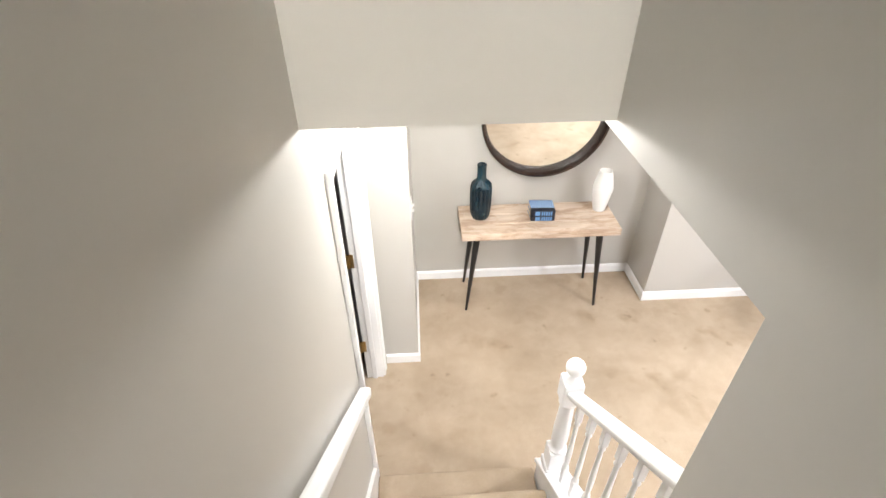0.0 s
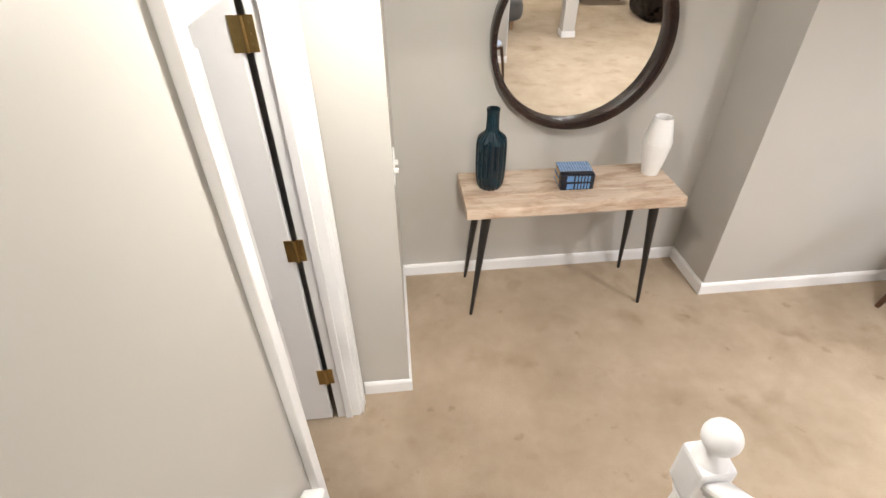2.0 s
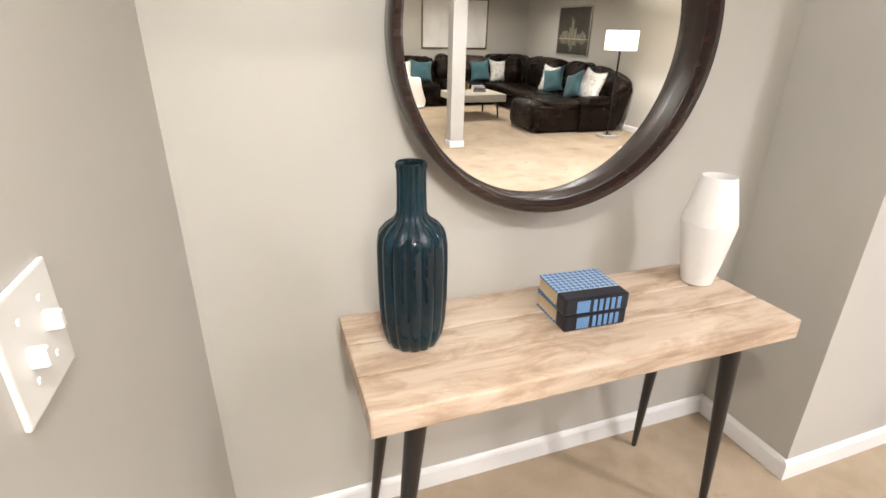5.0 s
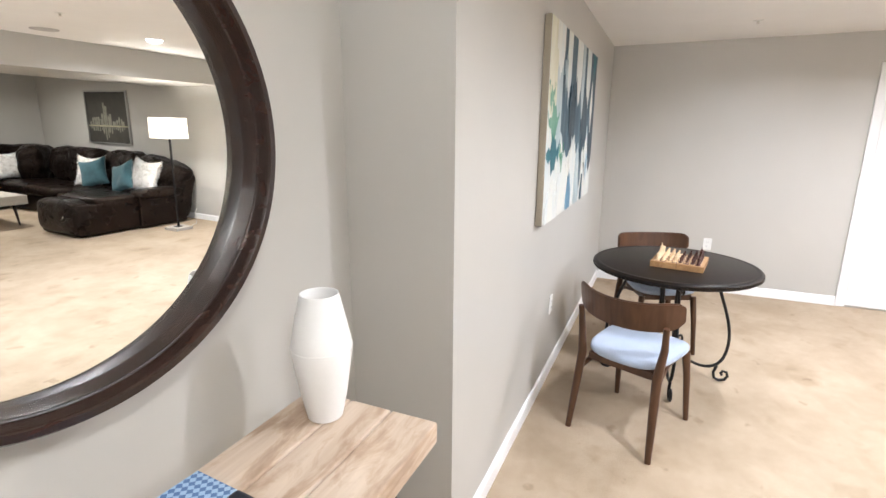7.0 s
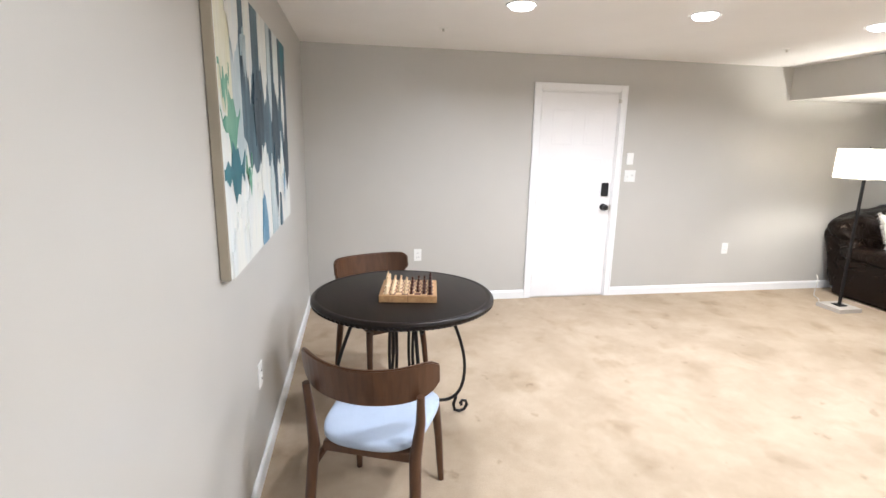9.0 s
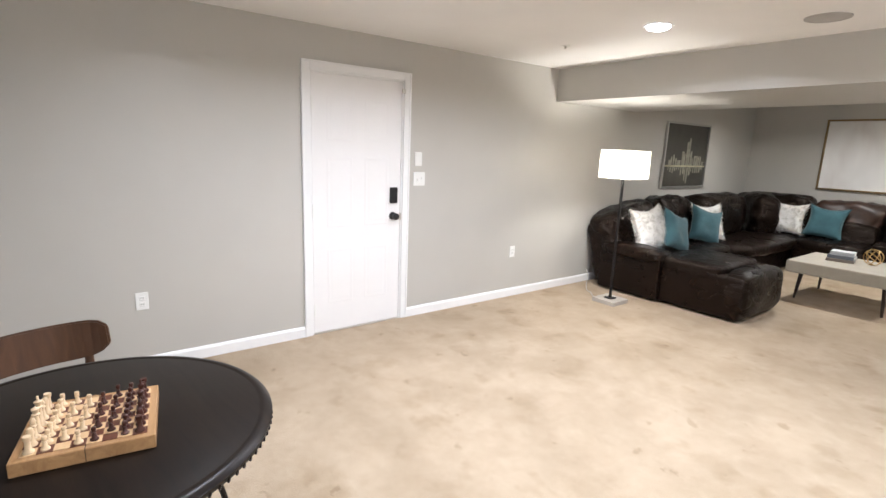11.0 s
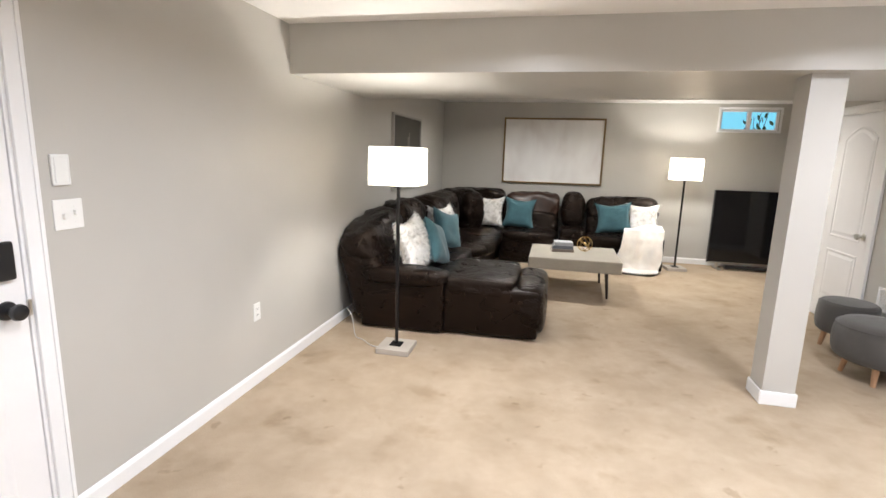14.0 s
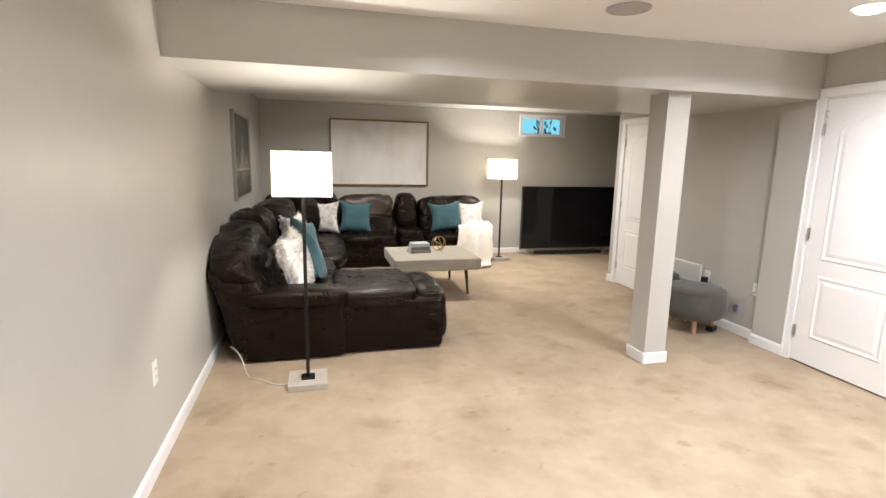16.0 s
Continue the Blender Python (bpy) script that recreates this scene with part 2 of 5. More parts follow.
def bezier(a, b, c, d, n=12):
    a, b, c, d = (Vector(p) for p in (a, b, c, d))
    return [a * (1 - s) ** 3 + b * 3 * s * (1 - s) ** 2 + c * 3 * s * s * (1 - s) + d * s ** 3 for s in (i / n for i in range(n + 1))]


def soft_block(x0, x1, y0, y1, z0, z1, power=5.0, n=14, lump=0.0, scale=5.0, bm=None):
    """Upholstered block: a superellipsoid with a lumpy skin."""
    own = bmesh.new()
    bmesh.ops.create_cube(own, size=2)
    bmesh.ops.subdivide_edges(own, edges=own.edges[:], cuts=n, use_grid_fill=True)
    c = Vector(((x0 + x1) / 2, (y0 + y1) / 2, (z0 + z1) / 2))
    h = Vector(((x1 - x0) / 2, (y1 - y0) / 2, (z1 - z0) / 2))
    for v in own.verts:
        s = Vector([math.copysign(abs(math.sin(k * math.pi / 2)), k) if abs(k) < 1 else math.copysign(1, k) for k in v.co])
        k = (abs(s.x) ** power + abs(s.y) ** power + abs(s.z) ** power) ** (1 / power)
        u = s / k
        p = Vector((c.x + u.x * h.x, c.y + u.y * h.y, c.z + u.z * h.z))
        if lump:
            nrm = Vector((u.x ** 3 / h.x, u.y ** 3 / h.y, u.z ** 3 / h.z)).normalized()
            p += nrm * lump * noise.fractal(p * scale, 1.0, 2.0, 3)
        v.co = p
    if bm is None:
        return own
    me = bpy.data.meshes.new("tmp")
    own.to_mesh(me)
    own.free()
    bm.from_mesh(me)
    bpy.data.meshes.remove(me)
    return bm


def structure(name, bm, material, label="", category=""):
    return tagged(part(name, bm, material), label, category, kind="structure")


# ---- large structure ----
T = 0.115
EX, NY, SY, WX, RX = 5.73, 2.875, -6.72, 1.29, 1.22     # east wall, painting wall, far wall, west wall and its recess
AX0, AX1, AY = -0.145, 1.755, 3.27                      # alcove
LX, RW, RWY, HY = -0.40, 0.458, 0.407, 1.13              # stair walls and header
# BACK lies far back so the added header light strikes the header squarely
TOP, JOG, BACK = 5.0, -2.285, -5.2
D1 = (-0.097, 0.710)                                     # exit door opening along the east wall
D2 = (-1.92, -1.14)                                   # opening in the west wall
D3 = (-4.47, -3.69)                                     # far opening in the recess
D4 = (1.405, 2.205)                                      # opening beside the stair foot
DH, DH4 = 2.03, 2.035
WIN = (0.92, 1.68, 1.962, 2.262)

bm = bmesh.new()
bmesh.ops.create_grid(bm, x_segments=2, y_segments=2, size=1)
for v in bm.verts:
    v.co = Vector((1.8 + v.co.x * 4.3, -1.9 + v.co.y * 5.4, 0))
structure("floor", bm, CARPET, "beige cut-pile wall-to-wall carpet with worn stains", "carpet")
structure("wall_east", boxes((EX, EX + T, SY - T, D1[0], 0, CEIL), (EX, EX + T, D1[1], NY + T, 0, CEIL), (EX, EX + T, D1[0], D1[1], DH, CEIL)), PAINT, "greige painted wall", "wall")
structure("wall_north", boxes((AX1 + T, EX, NY, NY + T, 0, CEIL)), PAINT, "greige painted wall", "wall")
for spec in ((AX0 - T, AX1 + T, AY, AY + T, 0, CEIL), (AX1, AX1 + T, NY, AY, 0, CEIL), (AX0 - T, AX0, 2.33, AY, 0, CEIL)):
    structure("wall_alcove", boxes(spec), PAINT, "greige painted alcove wall", "wall")
structure("wall_south", boxes((WIN[1], EX, SY - T, SY, 0, CEIL), (-1.6, WIN[0], SY - T, SY, 0, CEIL), (WIN[0], WIN[1], SY - T, SY, 0, WIN[2]), (WIN[0], WIN[1], SY - T, SY, WIN[3], CEIL)), PAINT, "greige painted wall", "wall")
structure("wall_west", boxes((WX - T, WX, JOG, D2[0], 0, CEIL), (WX - T, WX, D2[1], -1.0, 0, CEIL), (WX - T, WX, D2[0], D2[1], DH, CEIL),
                             (RX - T, RX, D3[1], JOG, 0, CEIL), (RX - T, RX, -4.635, D3[0], 0, CEIL), (RX - T, RX, D3[0], D3[1], DH, CEIL),
                             (-1.6, RX - T, -4.635, -4.635 + T, 0, CEIL), (-1.6 - T, -1.6, SY - T, -4.635 + T, 0, CEIL),
                             (RW + T, WX - T, -1.0 - T, -1.0, 0, CEIL)), PAINT, "greige painted wall", "wall")
structure("wall_stair_left", boxes((LX - T, LX, BACK, D4[0], 0, TOP), (LX - T, LX, D4[0], D4[1], DH4, TOP), (LX - T, LX, D4[1], 2.33, 0, TOP), (LX - T, AX0 - T, 2.33, 2.33 + T, 0, CEIL)), PAINT, "greige painted stair wall", "wall")
structure("wall_stub", boxes((AX0 - T, AX0 - 0.0005, 2.327, 2.3305, 0, CEIL)), PAINT, "greige painted wall", "wall")
structure("wall_stair_right", boxes((RW, RW + T, BACK, RWY, 0, TOP), (RW, RW + T, RWY, HY + T, 2.305, TOP)), PAINT, "greige painted stair wall", "wall")
structure("wall_header", boxes((LX, RW, HY, HY + T, CEIL, TOP), (LX - T, RW + T, BACK - T, BACK, 0, TOP)), PAINT, "greige painted header wall over the stairs", "wall")
structure("wall_closet", boxes((-2.2 - T, -2.2, 0.3, 2.6, 0, CEIL), (-2.2, LX - T, 0.3 - T, 0.3, 0, CEIL), (-2.2, LX - T, 2.5, 2.5 + T, 0, CEIL)), PAINT, "greige painted wall", "wall")
bm = boxes((RW + T, EX + T, -2.0, NY + T, CEIL, CEIL + 0.12), (-2.3, RW + T, HY + T, AY + T, CEIL, CEIL + 0.12), (RW + T, AX1 + T, NY + T, AY + T, CEIL, CEIL + 0.12),
           (-1.7, EX + T, SY - T, -2.0, CEIL, CEIL + 0.12), (-2.3, LX - T, 0.2, HY + T, CEIL, CEIL + 0.12))
structure("ceiling", bm, CEILING, "white painted drywall ceiling", "ceiling")
structure("ceiling_landing", boxes((LX - T, RW + T, BACK - 0.1, HY + T, TOP, TOP + 0.1)), CEILING, "white painted ceiling", "ceiling")
structure("beam_soffit", boxes((RX, EX, -3.42, -1.965, 2.02, CEIL)), PAINT, "greige painted dropped beam across the ceiling", "beam")

# stairs
RISE, RUN, NOSE = 0.19, 0.23, 1.357
for k in range(13):
    y1 = NOSE - RUN * k
    bm = boxes((LX + 0.02, 0.492 if k < 4 else RW, max(y1 - RUN - 0.03, RWY + 0.002) if k == 3 else y1 - RUN - 0.03, y1, RISE * k, RISE * (k + 1)), bevel=0.022, seg=3)
    tagged(part("stair_step", bm, CARPET), "beige carpeted stair step", "step", "stair steps", "structure")
structure("stair_infill", boxes((LX + 0.02, RW, RWY - 0.02, RWY + 0.1, 0.4, 0.74)), CARPET, "beige carpet under the nosing", "carpet")
structure("landing_floor", boxes((LX, RW, BACK, NOSE - 13 * RUN, 2.3, 2.66)), CARPET, "beige carpeted landing", "floor")

# ---- trim, doors and switches ----


def base_run(ax, at, side, lo, hi):
    """Baseboard along x or y on a wall face at the given place; side: the way it faces."""
    bm = bmesh.new()
    prof = [(0, 0), (0.014, 0), (0.014, 0.068), (0.009, 0.08), (0.004, 0.086), (0, 0.086)]
    rows = []
    for w in (lo, hi):
        rows.append([bm.verts.new(((w, at + side * d, z) if ax == "x" else (at + side * d, w, z))) for d, z in prof])
    n = len(prof)
    for i in range(n):
        bm.faces.new((rows[0][i], rows[0][(i + 1) % n], rows[1][(i + 1) % n], rows[1][i]))
    bm.faces.new(rows[0])
    bm.faces.new(rows[1][::-1])
    bmesh.ops.recalc_face_normals(bm, faces=bm.faces[:])
    return structure("baseboard", bm, TRIM, "white painted baseboard", "baseboard")


CW = 0.062
for run in (("y", EX, -1, SY + 0.014, D1[0] - CW), ("y", EX, -1, D1[1] + CW, NY - 0.014), ("x", NY, -1, AX1 - 0.014, EX), ("y", AX1, -1, NY, AY - 0.014), ("x", AY, -1, AX0, AX1),
            ("y", AX0, 1, 2.33, AY - 0.014), ("x", 2.33, -1, LX + 0.02, AX0 + 0.014), ("x", SY, 1, -1.6, EX), ("y", WX, 1, JOG, D2[0] - CW), ("y", WX, 1, D2[1] + CW, -1.0),
            ("x", -1.0, 1, RW + T, WX + 0.014), ("y", RX, 1, D3[1] + CW, JOG - 0.014), ("x", JOG, -1, RX, WX + 0.014), ("y", RX, 1, -4.635, D3[0] - CW), ("x", -4.635, -1, -1.6, RX + 0.014),
            ("x", RWY, 1, RW + 0.2, RW + T), ("y", RW + T, 1, -1.0, RWY), ("x", 2.5, -1, -2.2, -1.4), ("y", -2.2, 1, 0.3, 2.5)):
    if run[3] < run[4]:
        base_run(*run)


def casing(ax, at, side, lo, hi, top, wall_depth, left=True, right=True):
    """Moulded casing and jamb lining round an opening."""
    root = thing("door_trim", "white painted door casing and jamb", "trim", kind="structure")
    a, b = at, at + side * 0.016
    a, b = min(a, b), max(a, b)
    e0, e1 = at, at + side * 0.022
    e0, e1 = min(e0, e1), max(e0, e1)
    j0, j1 = sorted((at + side * 0.002, at - side * wall_depth))
    def put(name, lo2, hi2, d0, d1, z0, z1):
        spec = (lo2, hi2, d0, d1, z0, z1) if ax == "x" else (d0, d1, lo2, hi2, z0, z1)
        part(name, boxes(spec, bevel=0.004, seg=2), TRIM, root)
    for flag, p, q in ((left, lo - CW, lo), (right, hi, hi + CW)):
        if flag:
            put("casing_leg", p, q, a, b, 0, top + CW)
            o = p if p < lo else q - 0.016
            put("casing_bead", o + (-0.003 if p < lo else 0.003), o + 0.016 + (-0.003 if p < lo else 0.003), e0, e1, 0, top + CW + 0.003)
    put("casing_head", lo, hi, a, b, top, top + CW)
    put("casing_bead", lo - CW, hi + CW, e0, e1, top + CW - 0.013, top + CW + 0.003)
    put("jamb", lo - 0.002, lo + 0.012, j0, j1, 0, top)
    put("jamb", hi - 0.012, hi + 0.002, j0, j1, 0, top)
    put("jamb_head", lo + 0.012, hi - 0.012, j0, j1, top - 0.012, top + 0.002)
    return root


casing("y", EX, -1, *D1, DH, T)
casing("y", WX, 1, *D2, DH, T)
casing("y", RX, 1, *D3, DH - 0.03, T)
casing("y", LX, 1, *D4, DH4, T)


def panel_outline(x0, x1, z0, z1, arch=0.0, n=14):
    pts = [(x0, z0), (x1, z0), (x1, z1 - arch)]
    if arch:
        for i in range(1, n):
            s = i / n
            pts.append((x1 + (x0 - x1) * s, z1 - arch + arch * math.sin(math.pi * s)))
    pts.append((x0, z1 - arch))
    return pts


def inset_loop(pts, d):
    out, n = [], len(pts)
    for i in range(n):
        p, c, q = Vector(pts[i - 1]), Vector(pts[i]), Vector(pts[(i + 1) % n])
        u, w = (c - p).normalized(), (q - c).normalized()
        nu, nw = Vector((-u.y, u.x)), Vector((-w.y, w.x))
        m = (nu + nw).normalized()
        out.append(c + m * d / max(0.35, m.dot(nu)))
    return out


def moulded_panel(pts, steps):
    """Stepped panel relief on the plane y = 0, facing -y; steps: (inset, height)."""
    bm = bmesh.new()
    loops = [[bm.verts.new((p.x, -h, p.y)) for p in inset_loop(pts, d)] for d, h in steps]
    n = len(pts)
    for a, b in zip(loops, loops[1:]):
        for i in range(n):
            bm.faces.new((a[i], a[(i + 1) % n], b[(i + 1) % n], b[i]))
    bm.faces.new(loops[-1])
    bmesh.ops.recalc_face_normals(bm, faces=bm.faces[:])
    return bm


RAISED = [(0, 0.0003), (0.008, 0.0052), (0.015, 0.0056), (0.028, 0.0008), (0.034, 0.0008), (0.060, 0.006)]
FLATTER = [(0, 0.0003), (0.008, 0.0021), (0.014, 0.0023), (0.026, 0.0006), (0.032, 0.0006), (0.05, 0.0025)]


def panel_door(name, label, width, height, panels, m, steps=RAISED, z0=0.012):
    """Leaf with its face on y = 0 looking to -y, hinged edge at x = 0."""
    d = thing(name, label, "door", m, kind="structure")
    part("leaf", boxes((0, width, 0, 0.035, z0, height), bevel=0.002), DOORWHITE, d)
    for p in panels:
        part("panel", moulded_panel(panel_outline(*p), steps), DOORWHITE, d)
    return d


def two_panels(w, h):
    return [(0.12, w - 0.12, 0.225, 0.715, 0.0), (0.12, w - 0.12, 0.835, h - 0.125, 0.11)]


def six_panels(w):
    c, g = w / 2, 0.05
    rows = ((0.24, 0.69), (0.86, 1.41), (1.53, 1.86))
    return [(x0, x1, z0, z1, 0.0) for z0, z1 in rows for x0, x1 in ((0.115, c - g), (c + g, w - 0.115))]


def hinge(parent, x, z, y, material, tall=0.1):
    """Butt hinge: knuckle on the door's edge and two rounded leaves with screws."""
    bm = lathe([(0.006, z - tall / 2), (0.006, z + tall / 2)], 10)
    for v in bm.verts:
        v.co.x += x
        v.co.y += y
    h = part("hinge", bm, material, parent, "brass hinge" if material is BRASS else "nickel hinge", smooth=True)
    part("hinge_leaf", boxes((x - 0.004, x + (0.033 if material is BRASS else 0.016), y + 0.0045, y + 0.0075, z - tall / 2, z + tall / 2), bevel=0.0012), material, h)
    return h


# exit door, shut, in the east wall
WD = D1[1] - D1[0] - 0.029
DOOR1 = panel_door("door_1", "white six-panel exit door, shut, with black lock", WD, DH - 0.014, six_panels(WD), pose(EX + 0.004, D1[1] - 0.0145, 0, 0, 0, -90), FLATTER)
part("keypad_lock", boxes((WD - 0.105, WD - 0.035, -0.026, 0.0, 1.035, 1.17), bevel=0.012, seg=3), BLACKPLASTIC, DOOR1, "black keypad lock")
bm = lathe([(0.034, 0), (0.034, 0.006), (0.030, 0.012), (0.013, 0.016), (0.012, 0.034), (0.024, 0.042), (0.030, 0.054), (0.027, 0.066), (0.012, 0.072), (0.0, 0.072)], 24)
bm.transform(pose(WD - 0.07, 0, 0.927, 90))
KNOB = part("door_knob", bm, BLACKPLASTIC, DOOR1, "round black door knob", smooth=True)
part("latch_plate", boxes((WD - 0.004, WD + 0.010, -0.012, -0.002, 0.89, 0.95), bevel=0.002), NICKEL, DOOR1)
for z in (0.2, 1.0, 1.8):
    hinge(DOOR1, 0.0, z, -0.006, PLASTIC)
bm = boxes((EX - 0.006, EX + T, D1[0] + 0.012, D1[1] - 0.012, 0.0, 0.011), bevel=0.003)
structure("door_sill", bm, NICKEL, "worn aluminium door sill", "sill")
part("closer_pin", boxes((EX - 0.03, EX - 0.021, D1[0] - 0.004, D1[0] + 0.03, 1.93, 1.965), bevel=0.003), NICKEL, DOOR1).matrix_parent_inverse = DOOR1.matrix_world.inverted()

# two-panel arched doors
WD = D2[1] - D2[0] - 0.028
DOOR2 = panel_door("door_2", "white two-panel arched interior door, shut", WD, DH - 0.014, two_panels(WD, DH), pose(WX + 0.004, D2[0] + 0.014, 0, 0, 0, 90))
for z in (0.25, 1.02, 1.8):
    hinge(DOOR2, 0.0, z, -0.010, NICKEL, 0.09)
part("catch_hook", tube([(0.02, -0.002, 1.93), (0.02, -0.03, 1.93), (0.02, -0.034, 1.91), (0.02, -0.012, 1.88)], 0.0035), NICKEL, DOOR2, "wire hook")
WD = D3[1] - D3[0] - 0.028
DOOR3 = panel_door("door_3", "white two-panel arched interior door, shut", WD, DH - 0.044, two_panels(WD, DH - 0.03), pose(RX + 0.004, D3[0] + 0.014, 0, 0, 0, 90))
for z in (0.25, 1.02, 1.78):
    hinge(DOOR3, 0.0, z, -0.010, NICKEL, 0.09)
bm = lathe([(0.032, 0), (0.032, 0.006), (0.012, 0.012), (0.011, 0.036), (0.026, 0.046), (0.029, 0.056), (0.022, 0.066), (0.0, 0.068)], 24)
bm.transform(pose(WD - 0.07, 0, 0.9, 90))
part("door_knob", bm, NICKEL, DOOR3, "satin nickel knob", smooth=True)
WD = D4[1] - D4[0] - 0.03
DOOR4 = panel_door("door_4", "white two-panel door standing open on brass hinges", WD, DH4 - 0.014, two_panels(WD, DH4), pose(LX - T - 0.026 - WD, D4[1] - 0.02, 0))
for z in (0.333, 1.07, 1.835):
    h = hinge(DOOR4, WD + 0.016, z, -0.006, BRASS, 0.1)
    part("hinge_leaf", boxes((WD - 0.022, WD + 0.016, -0.004, -0.001, z - 0.05, z + 0.05), bevel=0.0012), BRASS, h)
    for dz in (-0.03, 0.0, 0.03):
        part("screw", boxes((WD + 0.030, WD + 0.036, -0.004, 0.0005, z + dz - 0.003, z + dz + 0.003), bevel=0.001), BRASS, h)
structure("door_stop", boxes((LX - 0.075, LX - 0.04, D4[1] - 0.023, D4[1] - 0.0125, 0.0, 1.985), bevel=0.003), TRIM, "white painted door stop", "trim")


def wall_plate(name, label, m, kind="outlet", gangs=1):
    w = 0.036 + 0.023 * (gangs - 1)
    o = thing(name, label, kind, m)
    part("plate", boxes((-w, w, -0.006, 0, -0.058, 0.058), bevel=0.003, seg=2), PLASTIC, o)
    for g in range(gangs):
        cx = (g - (gangs - 1) / 2) * 0.046
        if kind == "outlet":
            for dz in (-0.02, 0.02):
                r = part("socket", boxes((cx - 0.016, cx + 0.016, -0.009, -0.005, dz - 0.014, dz + 0.014), bevel=0.002), PLASTIC, o)
                for dx in (-0.006, 0.006):
                    part("slot", boxes((cx + dx - 0.0012, cx + dx + 0.0012, -0.0098, -0.0085, dz - 0.004, dz + 0.006)), DARKGAP, r)
        else:
            part("toggle", boxes((cx - 0.005, cx + 0.005, -0.020, -0.004, -0.004 if g % 2 else -0.016, 0.016 if g % 2 else 0.004), bevel=0.002), PLASTIC, o)
            for dz in (-0.03, 0.03):
                part("screw", boxes((cx - 0.003, cx + 0.003, -0.0075, -0.005, dz - 0.003, dz + 0.003), bevel=0.001), PLASTIC, o)
    return o


wall_plate("outlet", "white wall outlet near the chess table", pose(EX, 1.856, 0.468, 0, 0, -90))
wall_plate("outlet", "white wall outlet beside the leather sofa", pose(EX, -1.46, 0.478, 0, 0, -90))
wall_plate("outlet", "white wall outlet under the abstract painting", pose(3.33, NY, 0.478))
wall_plate("outlet", "white wall outlet with a black plug behind the poufs", pose(RX, -2.93, 0.445, 0, 0, 90))
wall_plate("outlet", "white wall outlet near the white door", pose(RX, -2.358, 0.452, 0, 0, 90))
wall_plate("light_switch", "white two-toggle light switch beside the exit door", pose(EX, -0.27, 1.237, 0, 0, -90), "switch", 2)
wall_plate("light_switch", "white two-toggle light switch in the alcove", pose(AX0, 2.476, 1.245, 0, 0, 90), "switch", 2)
o = thing("alarm_contact", "white blank plate above the light switch", "plate", pose(EX, -0.254, 1.406, 0, 0, -90))
part("plate", boxes((-0.036, 0.036, -0.012, 0, -0.058, 0.058), bevel=0.005, seg=2), PLASTIC, o)
part("cover_ridge", boxes((-0.028, 0.028, -0.0145, -0.011, -0.048, 0.048), bevel=0.003), PLASTIC, o)

# stair rails
SL = RISE / RUN


def nose_z(y):
    return RISE + (NOSE - y) * SL


def sloped(bm, x0, x1, ya, yb, za, zb, thick, bevel=0.0):
    """Board along the stair slope from (ya, za) to (yb, zb), its top on that line."""
    vs = [bm.verts.new(p) for p in ((x0, ya, za - thick), (x1, ya, za - thick), (x1, yb, zb - thick), (x0, yb, zb - thick), (x0, ya, za), (x1, ya, za), (x1, yb, zb), (x0, yb, zb))]
    fs = [bm.faces.new([vs[i] for i in q]) for q in ((3, 2, 1, 0), (4, 5, 6, 7), (0, 1, 5, 4), (1, 2, 6, 5), (2, 3, 7, 6), (3, 0, 4, 7))]
    if bevel:
        bmesh.ops.bevel(bm, geom=list({e for f in fs for e in f.edges}), offset=bevel, segments=3, affect="EDGES", profile=0.6)
    return bm


rail = thing("wall_handrail", "white painted wall handrail on brackets", "handrail")
part("rail", sloped(bmesh.new(), -0.387, -0.335, 1.265, -1.7, 1.085, 1.085 + 2.965 * SL, 0.06, 0.014), TRIM, rail)
for yb in (0.98, 0.1, -0.9):
    zb = 1.085 + (1.265 - yb) * SL - 0.055
    part("bracket", tube([(LX, yb, zb - 0.06), (LX + 0.025, yb, zb - 0.06), (-0.362, yb, zb - 0.03), (-0.361, yb, zb)], 0.007), TRIM, rail)
    part("bracket_plate", boxes((LX, LX + 0.006, yb - 0.02, yb + 0.02, zb - 0.095, zb - 0.03), bevel=0.003), TRIM, rail)
structure("stair_skirt", sloped(bmesh.new(), LX, LX + 0.02, 1.38, -1.6, nose_z(1.38) + 0.09, nose_z(-1.6) + 0.09, 0.34), TRIM, "white painted stair skirt board", "skirt")
bal = thing("stair_balustrade", "white painted balustrade with turned balusters and ball newel", "balustrade")
NX, NYY = 0.552, 1.228


def cap_z(y):
    return 0.30 + (1.337 - y) * SL


part("curb", sloped(bmesh.new(), 0.50, 0.612, 1.325, RWY + 0.002, cap_z(1.325) - 0.028, cap_z(RWY) - 0.028, 0.30, 0.004), TRIM, bal)
part("curb_foot", boxes((0.502, 0.61, 0.95, 1.322, 0.0, 0.28), bevel=0.004), TRIM, bal)
part("curb_cap", sloped(bmesh.new(), 0.49, 0.622, 1.345, RWY + 0.002, cap_z(1.345), cap_z(RWY), 0.028, 0.006), TRIM, bal)
part("side_panel", sloped(bmesh.new(), 0.506, 0.60, 1.0, RWY + 0.002, cap_z(1.0) - 0.3, cap_z(RWY) - 0.3, 0.22), TRIM, bal)
part("top_rail", sloped(bmesh.new(), NX - 0.033, NX + 0.033, NYY - 0.03, RWY + 0.002, 1.07, 1.07 + (NYY - 0.03 - RWY) * SL, 0.035, 0.012), TRIM, bal)
part("rail_fillet", sloped(bmesh.new(), NX - 0.02, NX + 0.02, NYY - 0.03, RWY + 0.002, 1.037, 1.037 + (NYY - 0.03 - RWY) * SL, 0.022, 0.004), TRIM, bal)
